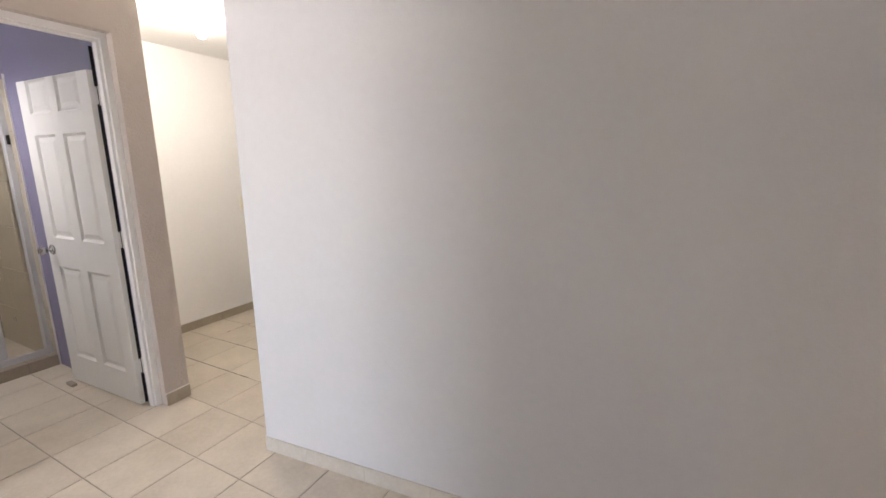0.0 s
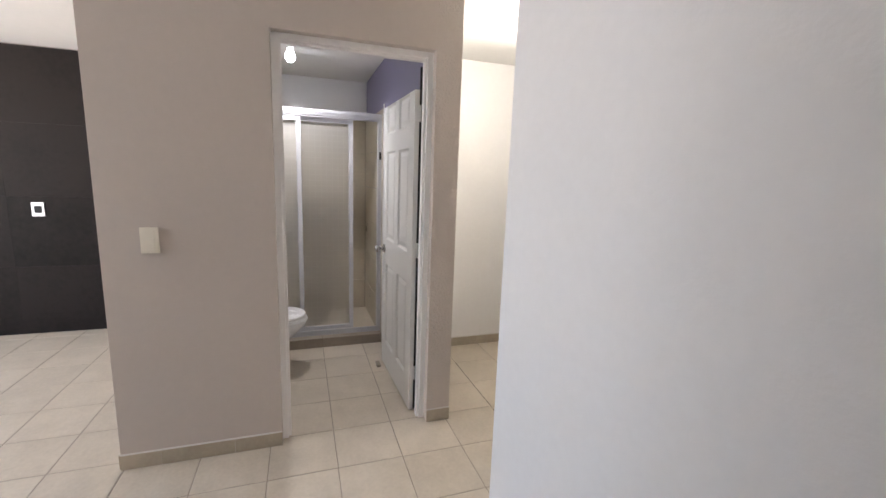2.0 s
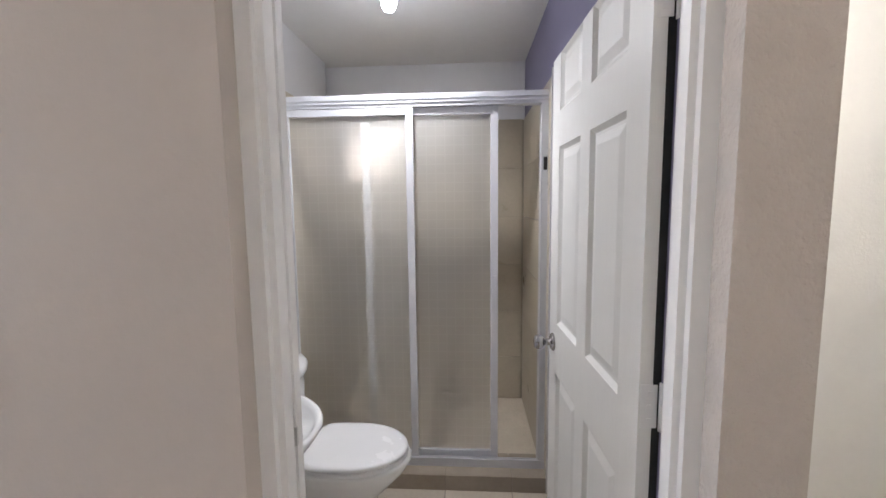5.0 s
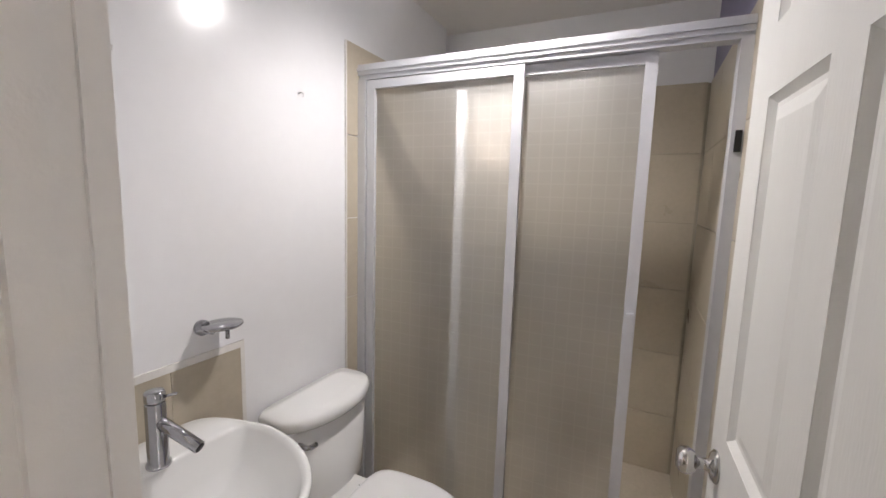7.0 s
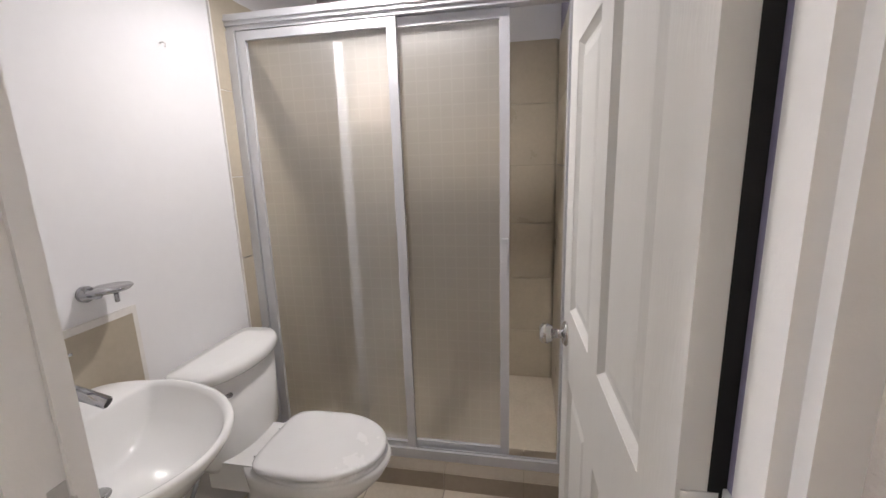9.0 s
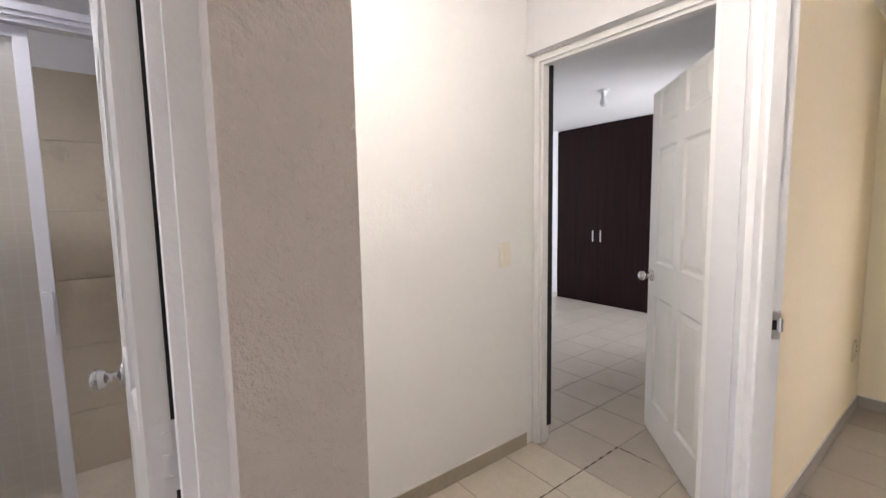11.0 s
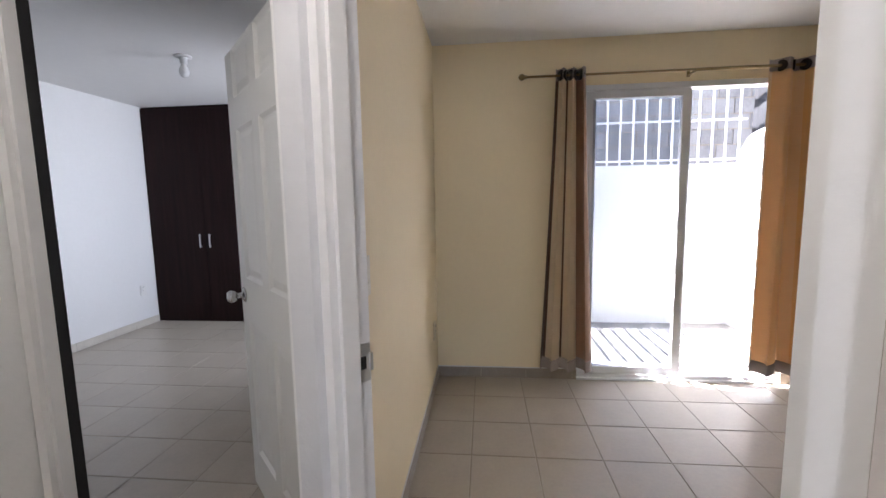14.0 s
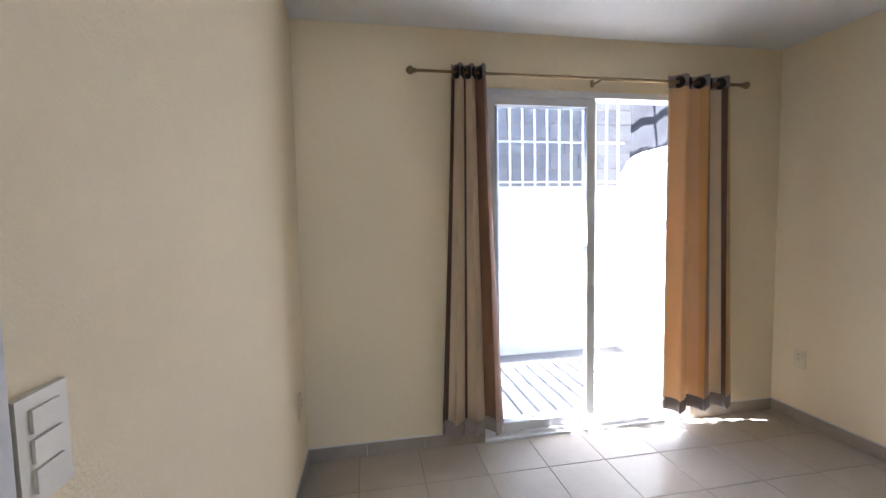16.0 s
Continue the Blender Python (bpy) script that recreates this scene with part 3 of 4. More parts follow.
def wall_plate(name, label, m, rockers=3, w=0.072, h=0.118, mat=None, category="switch", dark=False):
    """A cover plate in local x (across) and z, facing -y."""
    mat = mat or SWITCH
    t = thing(name, label, category, m)
    part("plate", boxed(-w / 2, w / 2, -0.009, 0, -h / 2, h / 2, bevel=0.004), mat, t)
    for k in range(rockers):
        z = h * (0.27 - 0.27 * k) if rockers > 1 else 0
        b = part("insert" if dark else "rocker", boxed(-w * 0.28, w * 0.28, -0.013, -0.008, z - h * (0.25 if dark else 0.105), z + h * (0.25 if dark else 0.105), bevel=0.002), BLACK if dark else mat, t)
        if not dark and category == "outlet":
            for dx in (-0.007, 0.007):
                part("slot", boxed(dx - 0.0012, dx + 0.0012, -0.0135, -0.0128, z - 0.005, z + 0.005), BLACK, b)
    return t


wall_plate("light_switch", "ivory three-rocker light switch on greige wall", pose(XA + 0.001, 0.042, 1.124, 0, 0, 90))
wall_plate("light_switch", "ivory light switch on white corridor wall", pose(-3.369, 2.828, 1.076, 0, 0, 90), rockers=1, h=0.125)
wall_plate("light_switch", "white light switch and socket plate beside the bedroom doorway", pose(-2.339, 3.142, 1.09, 0, 0, 90), rockers=3)
wall_plate("power_outlet", "steel framed outlet on dark stone cladding", pose(-4.487, -1.375, 1.075, 0, 0, 90), rockers=1, h=0.115, w=0.085, mat=STEEL, category="outlet", dark=True)
wall_plate("power_outlet", "steel framed outlet low on dark stone cladding", pose(-4.487, -2.006, 0.421, 0, 0, 90), rockers=1, h=0.115, w=0.085, mat=STEEL, category="outlet", dark=True)
wall_plate("power_outlet", "white outlet plate on white bedroom wall", pose(-5.699, 6.095, 0.397, 0, 0, 90), rockers=2, mat=SWITCH_WHITE, category="outlet")
wall_plate("power_outlet", "cream outlet plate low on yellow wall", pose(-2.339, 4.74, 0.42, 0, 0, 90), rockers=2, mat=CREAM_PLATE, category="outlet")
wall_plate("power_outlet", "cream outlet plate on yellow side wall", pose(0.685, 4.78, 0.404, 0, 0, -90), rockers=2, mat=CREAM_PLATE, category="outlet")


def ceiling_lamp(label, x, y, bulb):
    t = thing("ceiling_lamp", label, "lamp", pose(x, y, H), group="bare bulb ceiling lamps")
    part("base_plate", lathe([(0.055, -0.012), (0.058, -0.004), (0.058, 0.0)], 24), PORCELAIN, t)
    part("lamp_holder", lathe([(0.020, -0.055), (0.024, -0.052), (0.026, -0.02), (0.034, -0.012)], 20), PORCELAIN, t)
    part("bulb", lathe([(0.006, -0.148), (0.022, -0.142), (0.031, -0.125), (0.033, -0.108), (0.028, -0.085), (0.019, -0.068), (0.017, -0.055)], 20), bulb, t)
    return t


ceiling_lamp("lit warm bulb in white corridor ceiling holder", -2.43, 1.95, BULB_ON)
ceiling_lamp("lit bright bulb in white bathroom ceiling holder", -3.46, 0.645, BULB_COOL)
ceiling_lamp("unlit frosted bulb in white bedroom ceiling holder", -4.13, 4.90, BULB_OFF)


# ---- bathroom: shower ----
shower = thing("shower_enclosure", "aluminium shower enclosure with two patterned sliding panels", "shower")
XS = -3.70
for nm, b in (("header_rail", (XS - 0.035, XS + 0.03, 0.018, 1.347, 1.905, 1.946)), ("header_ridge", (XS + 0.03, XS + 0.036, 0.018, 1.347, 1.920, 1.932)), ("header_lip", (XS - 0.028, XS + 0.022, 0.018, 1.347, 1.888, 1.905)),
              ("sill_rail", (XS - 0.035, XS + 0.03, 0.018, 1.347, 0.081, 0.096)), ("sill_lip", (XS + 0.018, XS + 0.03, 0.018, 1.347, 0.096, 0.125)), ("sill_guide", (XS - 0.004, XS + 0.002, 0.018, 1.347, 0.096, 0.118))):
    part(nm, boxed(*b, bevel=0.002, segments=1), SHOWER_ALU, shower)
for y0, y1 in ((0.018, 0.056), (1.312, 1.347)):
    part("wall_post", boxed(XS - 0.03, XS + 0.028, y0, y1, 0.096, 1.888, bevel=0.003), SHOWER_ALU, shower)
for x, y0, y1, h in ((XS + 0.010, 0.060, 0.705, False), (XS - 0.011, 0.450, 1.112, True)):
    pn = bmesh.new()
    box(pn, x - 0.009, x + 0.009, y0, y0 + 0.036, 0.12, 1.885)
    box(pn, x - 0.009, x + 0.009, y1 - 0.036, y1, 0.12, 1.885)
    box(pn, x - 0.009, x + 0.009, y0 + 0.036, y1 - 0.036, 0.12, 0.152)
    box(pn, x - 0.009, x + 0.009, y0 + 0.036, y1 - 0.036, 1.852, 1.885)
    fr = part("panel_frame", pn, SHOWER_ALU, shower)
    g = part("pane", boxed(x - 0.009, x - 0.006, y0 + 0.034, y1 - 0.034, 0.15, 1.854), SHOWER_GLASS, fr, "obscured pane with pressed squares")
    g.visible_shadow = False
    if h:
        part("pull_handle", boxed(x + 0.009, x + 0.026, y1 - 0.028, y1 - 0.006, 0.93, 1.07, bevel=0.004), SHOWER_ALU, fr)
part("catch", boxed(XS + 0.028, XS + 0.036, 1.322, 1.338, 1.58, 1.64, bevel=0.002), BLACK, shower, "black rubber catch")
curb = thing("shower_curb", "low brown tiled shower curb", "curb", kind="structure")
part("core", boxed(-3.79, -3.606, 0.016, 1.349, 0.0, 0.074), GROUT, curb)
for k in range(5):
    y0, y1 = max(0.018, 0.185 + 0.33 * (k - 1) + 0.002), min(1.347, 0.185 + 0.33 * k - 0.002)
    if y1 - y0 > 0.02:
        part("tile", boxed(-3.606, -3.598, y0, y1, 0.001, 0.080, bevel=0.0015, segments=1), CURB_TILE, curb)
        part("tile", boxed(-3.798, -3.6065, y0, y1, 0.073, 0.0805, bevel=0.0015, segments=1), CURB_TILE, curb)
tiling = thing("shower_tiling", "beige ceramic tiles on the shower walls", "tiling", kind="structure")
part("bed", boxed(-4.592, -4.585, 0.448, 1.352, 0, 1.988), GROUT_BEIGE, tiling)
for j in range(6):
    z0, z1 = 0.333 * j + 0.002, min(0.333 * j + 0.331, 1.99)
    for k in range(5):
        y0, y1 = max(0.02, 1.0 - 0.333 * (k - 1) - 0.331), min(1.343, 1.0 - 0.333 * (k - 1) - 0.002)
        if y1 - y0 > 0.03:
            if j == 5 or (j == 4 and z1 > 1.58):
                if y0 < 0.44 and y1 > 0.08:
                    if y0 < 0.07:
                        part("tile", boxed(-4.585, -4.578, y0, 0.078, z0, z1, bevel=0.0012, segments=1), SHOWER_TILE, tiling)
                    if y1 > 0.45:
                        part("tile", boxed(-4.585, -4.578, 0.442, y1, z0, z1, bevel=0.0012, segments=1), SHOWER_TILE, tiling)
                    if z0 < 1.57:
                        part("tile", boxed(-4.585, -4.578, max(y0, 0.08), min(y1, 0.44), z0, 1.578, bevel=0.0012, segments=1), SHOWER_TILE, tiling)
                    continue
            part("tile", boxed(-4.585, -4.578, y0, y1, z0, z1, bevel=0.0012, segments=1), SHOWER_TILE, tiling)
    for k in range(3):
        x0, x1 = max(-4.578, -4.578 + 0.333 * k), min(-3.60, -4.578 + 0.333 * k + 0.331)
        part("tile", boxed(x0, x1, 1.343, 1.3499, z0, z1, bevel=0.0012, segments=1), SHOWER_TILE, tiling)
        part("tile", boxed(x0, x1, 0.0151, 0.021, z0, z1 + 0.03 * (j == 5), bevel=0.0012, segments=1), SHOWER_TILE, tiling)
part("edge_trim", boxed(-3.60, -3.594, 0.0151, 0.024, 0.0, 2.02), GROUT_LIGHT, tiling)
part("edge_trim", boxed(-3.60, -3.594, 1.340, 1.3499, 0.0, 2.02), GROUT_LIGHT, tiling)
part("shower_floor", boxed(-4.58, -3.79, 0.016, 1.349, -0.02, 0.02), TILE, tiling)


# ---- bathroom: toilet ----
def oval(cx, cy, rx, ry_front, ry_back, steps=36, flat=0.0):
    """An elongated oval; +y is the front, the back is squared off by flat."""
    out = []
    for k in range(steps):
        a = 2 * math.pi * k / steps
        c, s_ = math.cos(a), math.sin(a)
        e = 2.0 / (2.0 + (flat if s_ < 0 else 0.0))
        x = math.copysign(abs(c) ** e, c) * rx
        y = math.copysign(abs(s_) ** e, s_) * (ry_front if s_ > 0 else ry_back)
        out.append((cx + x, cy + y))
    return out


def loft(sections, cap=True):
    """A closed body through horizontal outlines of equal length: (outline, z) pairs."""
    bm = bmesh.new()
    rings = [[bm.verts.new((x, y, z)) for x, y in pts] for pts, z in sections]
    for a, b in zip(rings, rings[1:]):
        n = len(a)
        for k in range(n):
            bm.faces.new((a[k], a[(k + 1) % n], b[(k + 1) % n], b[k]))
    if cap:
        bm.faces.new(rings[0][::-1])
        bm.faces.new(rings[-1])
    bmesh.ops.recalc_face_normals(bm, faces=bm.faces)
    smooth(bm)
    return bm


toilet = thing("toilet", "white ceramic two-piece toilet with closed lid", "toilet", pose(-3.285, 0.015, 0))
bowl = loft([(oval(0, 0.36, 0.105, 0.20, 0.22, flat=2), 0.0), (oval(0, 0.36, 0.10, 0.19, 0.21, flat=2), 0.03), (oval(0, 0.36, 0.092, 0.165, 0.2, flat=2), 0.10), (oval(0, 0.37, 0.095, 0.17, 0.2, flat=2), 0.18),
             (oval(0, 0.42, 0.13, 0.20, 0.23, flat=1), 0.26), (oval(0, 0.45, 0.165, 0.235, 0.24, flat=1), 0.33), (oval(0, 0.46, 0.178, 0.25, 0.25, flat=1), 0.375), (oval(0, 0.46, 0.174, 0.246, 0.25, flat=1), 0.388)])
part("bowl", bowl, CERAMIC, toilet)
part("deck", boxed(-0.118, 0.118, 0.10, 0.33, 0.29, 0.394, bevel=0.026, segments=4), CERAMIC, toilet)
ring = loft([(oval(0, 0.47, 0.182, 0.235, 0.20, flat=1.5), 0.390), (oval(0, 0.47, 0.186, 0.24, 0.205, flat=1.5), 0.397), (oval(0, 0.47, 0.182, 0.235, 0.20, flat=1.5), 0.408)])
SEAT_AT = pose(0, 0.03, -0.006) @ Matrix.Diagonal((0.94, 0.94, 1, 1))
part("seat", ring, SEAT, toilet, at=SEAT_AT)
lid = loft([(oval(0, 0.47, 0.180, 0.232, 0.205, flat=3), 0.411), (oval(0, 0.47, 0.186, 0.238, 0.21, flat=3), 0.416), (oval(0, 0.47, 0.186, 0.238, 0.21, flat=3), 0.426), (oval(0, 0.47, 0.180, 0.232, 0.205, flat=3), 0.432), (oval(0, 0.47, 0.165, 0.215, 0.19, flat=3), 0.4335)])
part("lid", lid, SEAT, toilet, "closed white plastic lid", at=SEAT_AT)
for dx in (-0.075, 0.075):
    part("seat_hinge", boxed(dx - 0.018, dx + 0.018, 0.262, 0.312, 0.386, 0.415, bevel=0.006), SEAT, toilet)
tank = loft([(oval(0, 0.115, 0.175, 0.085, 0.085, flat=6), 0.37), (oval(0, 0.115, 0.19, 0.092, 0.09, flat=6), 0.40), (oval(0, 0.115, 0.205, 0.10, 0.095, flat=6), 0.70)])
part("tank", tank, CERAMIC, toilet, at=pose(-0.05, 0, -0.018))
tl = loft([(oval(0, 0.118, 0.213, 0.108, 0.10, flat=6), 0.70), (oval(0, 0.118, 0.219, 0.114, 0.105, flat=6), 0.708), (oval(0, 0.118, 0.219, 0.114, 0.105, flat=6), 0.728), (oval(0, 0.118, 0.208, 0.104, 0.098, flat=6), 0.742), (oval(0, 0.118, 0.15, 0.06, 0.06, flat=6), 0.746)])
part("tank_lid", tl, CERAMIC, toilet, at=pose(-0.05, 0, -0.018))
lever = tube([(0.14, 0.195, 0.645), (0.14, 0.228, 0.645), (0.13, 0.235, 0.644), (0.108, 0.236, 0.642)], 0.008, 8)
part("flush_lever", lever, CHROME, toilet, "chrome flush lever", at=pose(0.015, 0, 0.016))
part("water_hose", tube([(0.24, 0.02, 0.20), (0.25, 0.06, 0.21), (0.245, 0.10, 0.27), (0.20, 0.11, 0.34), (0.165, 0.11, 0.38)], 0.007, 8), RUBBER, toilet, "grey braided supply hose")

# ---- bathroom: basin ----
basin = thing("wash_basin", "white ceramic wall-hung wash basin", "basin", pose(-2.735, 0.015, 0.008))


def basin_ring(sx, back, front, z, dy=0.0):
    """An outline with a rounded front that narrows towards the wall."""
    pts = oval(0, 0.20 + dy, sx, front, back, 64, flat=5)
    return ([(x * (1 - 0.20 * max(0.0, (0.20 + dy - y) / 0.2) ** 1.3), y) for x, y in pts], z)


bm = bmesh.new()
secs = [basin_ring(0.09, 0.15, 0.10, 0.57), basin_ring(0.15, 0.185, 0.17, 0.61), basin_ring(0.215, 0.196, 0.255, 0.685), basin_ring(0.258, 0.198, 0.315, 0.755), basin_ring(0.270, 0.198, 0.333, 0.782), basin_ring(0.268, 0.196, 0.331, 0.789), basin_ring(0.262, 0.192, 0.325, 0.792),
        basin_ring(0.254, 0.072, 0.316, 0.790), basin_ring(0.247, 0.062, 0.308, 0.778), basin_ring(0.215, 0.05, 0.268, 0.70), basin_ring(0.15, 0.03, 0.17, 0.660), basin_ring(0.03, 0.02, 0.03, 0.648, 0.02)]
rings = [[bm.verts.new((x, y, z)) for x, y in pts] for pts, z in secs]
for a, b in zip(rings, rings[1:]):
    for k in range(64):
        bm.faces.new((a[k], a[(k + 1) % 64], b[(k + 1) % 64], b[k]))
bm.faces.new(rings[0][::-1])
bm.faces.new(rings[-1])
bmesh.ops.recalc_face_normals(bm, faces=bm.faces)
smooth(bm)
part("bowl", bm, CERAMIC, basin)
part("drain", lathe([(0.028, 0.644), (0.030, 0.650), (0.022, 0.653), (0.012, 0.6535)], 20), CHROME, basin, "chrome drain plug", at=pose(0, 0.22, 0))
part("drain_pipe", tube([(0, 0.22, 0.57), (0, 0.22, 0.47), (0, 0.20, 0.44), (0, 0.15, 0.44), (0, 0.12, 0.46), (0, 0.06, 0.47), (0, 0.005, 0.47)], 0.017, 12), CHROME, basin, "chrome trap pipe")
faucet = thing("faucet", "tall chrome single-lever faucet on the basin", "faucet", pose(-2.765, 0.14, 0.797))
part("body", lathe([(0.026, 0.0), (0.026, 0.006), (0.022, 0.012), (0.0215, 0.15), (0.019, 0.155)], 20), CHROME, faucet)
sp = part("spout", tube([(0.0, 0.004, 0.112), (-0.030, 0.105, 0.058)], 0.0145, 16), CHROME, faucet)
part("outlet", tube([(-0.0302, 0.1055, 0.0578), (-0.0306, 0.107, 0.057)], 0.0115, 14), BLACK, sp, "dark spout opening")
part("lever", lathe([(0.0205, 0.156), (0.0215, 0.160), (0.0215, 0.176), (0.019, 0.181), (0.006, 0.183)], 20), CHROME, faucet)
part("lever_pin", tube([(-0.006, 0.012, 0.166), (-0.022, 0.045, 0.176)], 0.0035, 8), CHROME, faucet)
splash = thing("backsplash", "beige ceramic tiles behind the basin", "backsplash", kind="structure")
for x0, x1 in ((-3.085, -2.8735), (-2.872, -2.6605), (-2.659, -2.452)):
    part("tile", boxed(x0, x1, 0.0152, 0.022, 0.69, 0.953, bevel=0.001, segments=1), SHOWER_TILE, splash)
part("grout_edge", boxed(-3.100, -2.452, 0.0152, 0.021, 0.9535, 0.974, bevel=0.002), GROUT_LIGHT, splash)
part("grout_edge", boxed(-3.100, -3.0855, 0.0152, 0.021, 0.69, 0.9535, bevel=0.002), GROUT_LIGHT, splash)
soap = thing("soap_dish", "small oval chrome soap dish on the wall", "soap dish", pose(-2.965, 0.016, 1.05))
part("wall_mount", lathe([(0.022, 0), (0.022, 0.012), (0.013, 0.016), (0.012, 0.05)], 18, "y"), CHROME, soap, at=pose(0.0, 0, 0))
part("dish", loft([(oval(-0.028, 0.055, 0.05, 0.044, 0.044), 0.004), (oval(-0.028, 0.055, 0.056, 0.05, 0.05), 0.010), (oval(-0.028, 0.055, 0.054, 0.048, 0.048), 0.014)]), CHROME, soap)
part("drip_spout", tube([(-0.03, 0.07, 0.004), (-0.03, 0.07, -0.028)], 0.006, 8), CHROME, soap)
for x, z in ((-2.778, 1.735), (-3.35, 1.76)):
    hk = thing("wall_hook", "tiny bent metal hook in the bathroom wall", "hook", pose(x, 0.0155, z), group="bathroom wall hooks")
    part("hook", tube([(0, 0, 0.006), (0, 0.012, 0.008), (-0.004, 0.018, 0.004), (-0.004, 0.016, -0.006)], 0.0025, 6), STEEL, hk)

# ---- back bedroom ----
wardrobe = thing("wardrobe", "dark wenge floor-to-ceiling built-in wardrobe", "wardrobe")
part("carcass", boxed(-5.698, -2.47, 6.307, 6.878, 0.0, H - 0.003), WENGE, wardrobe)
for k in range(5):
    x0 = -5.697 + 0.645 * k
    d = part("door", boxed(x0 + 0.002, x0 + 0.643, 6.285, 6.306, 0.035, H - 0.02, bevel=0.002), WENGE, wardrobe)
    hx = x0 + 0.643 - 0.055 if k % 2 == 0 else x0 + 0.055
    hb = bmesh.new()
    box(hb, hx - 0.007, hx + 0.007, 6.262, 6.270, 0.84, 0.99)
    for z in (0.855, 0.975):
        box(hb, hx - 0.005, hx + 0.005, 6.270, 6.286, z - 0.006, z + 0.006)
    part("handle", hb, STEEL, d, "brushed steel bar handle")
part("plinth", boxed(-5.697, -2.475, 6.292, 6.305, 0.0, 0.033), WENGE, wardrobe)


# ---- yellow bedroom: curtains ----
def curtain(label, top0, top1, bot0, bot1, folds, seed, weave):
    """A pleated eyelet curtain hanging from the rod; z 2.15 down to about 0.10."""
    rng = random.Random(seed)
    t = thing("curtain", label, "curtain", pose(0, 4.885, 0), group="patio door curtains")
    nx, zs = folds * 12, [2.155, 2.13, 2.085, 2.07, 1.9, 1.6, 1.2, 0.8, 0.5, 0.3, 0.18, 0.105, 0.10]
    ph = [rng.uniform(-0.25, 0.25) for _ in range(folds + 2)]
    amp = [rng.uniform(0.8, 1.2) for _ in range(folds + 2)]

    def point(k, z):
        u = k / nx
        f = min(1.0, max(0.0, (2.1 - z) / 2.0))
        x = (top0 + (bot0 - top0) * f ** 1.1) + u * ((top1 - top0) + ((bot1 - bot0) - (top1 - top0)) * f ** 1.1)
        w = u * folds
        a = amp[int(w)] * (0.034 - 0.006 * f)
        y = a * math.sin(2 * math.pi * w + ph[int(w)] * f * 0.6)
        x += 0.012 * math.sin(4 * math.pi * w + 1.0) * (0.4 + f)
        return (x, y, z + (0.012 * math.sin(2 * math.pi * w) if z < 0.2 else 0))

    for nm, rows, mat in (("cloth", zs[2:11], weave), ("header_band", zs[:3], BAND), ("hem_band", zs[10:], BAND)):
        bm = bmesh.new()
        uv = bm.loops.layers.uv.new("UVMap")
        grid = [[bm.verts.new(point(k, z)) for k in range(nx + 1)] for z in rows]
        for i in range(len(rows) - 1):
            for k in range(nx):
                f = bm.faces.new((grid[i][k], grid[i + 1][k], grid[i + 1][k + 1], grid[i][k + 1]))
                for lp, (kk, zz) in zip(f.loops, ((k, rows[i]), (k, rows[i + 1]), (k + 1, rows[i + 1]), (k + 1, rows[i]))):
                    lp[uv].uv = (kk / nx, zz)
        smooth(bm)
        ob = part(nm, bm, mat, t, "" if nm == "cloth" else "dark taupe satin band")
        sol = ob.modifiers.new("thick", "SOLIDIFY")
        sol.thickness = 0.0025
    for k in range(1, folds * 2):
        w = k / 2.0
        x, y, z = point(int(round(w / folds * nx)), 2.112)
        part("eyelet", lathe([(0.034, -0.005), (0.034, 0.005), (0.020, 0.008), (0.020, -0.008)], 16, "x"), EYELET, t, "dark bronze eyelet", at=pose(x, 0, z, 0, 0, 30 if k % 2 else -30))
    return t


curtain("gathered tan and brown striped satin curtain", -1.515, -1.325, -1.61, -1.25, 3, 3, FABRIC_GATHERED)
curtain("wider golden tan striped satin curtain", -0.205, 0.215, -0.215, 0.275, 3, 8, FABRIC_WIDE)
rod = thing("curtain_rod", "antique brass curtain rod with ring finials", "curtain rod", pose(0, 4.885, 2.112))
part("pole", tube([(-1.70, 0, 0), (-0.62, 0, 0)], 0.0075, 12), BRONZE, rod)
part("pole", tube([(-0.64, 0, 0), (0.30, 0, 0)], 0.0095, 12), BRONZE, rod)
for x, sgn in ((-1.70, -1), (0.30, 1)):
    part("finial", lathe([(0.006, 0), (0.014, 0.006), (0.010, 0.014), (0.020, 0.026), (0.022, 0.038), (0.012, 0.052), (0.004, 0.056)], 16, "x"), BRONZE, rod, at=pose(x, 0, 0) @ Matrix.Diagonal((sgn, 1, 1, 1)))
for x in (-1.45, -0.65, 0.12):
    bk = bmesh.new()
    box(bk, x - 0.006, x + 0.006, -0.012, 0.081, -0.018, -0.010)
    box(bk, x - 0.009, x + 0.009, 0.074, 0.081, -0.024, 0.016)
    part("bracket", bk, BRONZE, rod)

# ---- patio ----
patio = tagged(part("pavement", boxed(-2.34, 0.63, 5.09, 6.70, -0.3, -0.085), PATIO_FLOOR), "pale cement patio paving", "paving", kind="structure")
tagged(part("wall_patio_far", boxed(-2.34, 0.78, 6.70, 6.85, -0.3, 1.65), PATIO_WALL), "white low patio wall", "wall", kind="structure")
bm = bmesh.new()
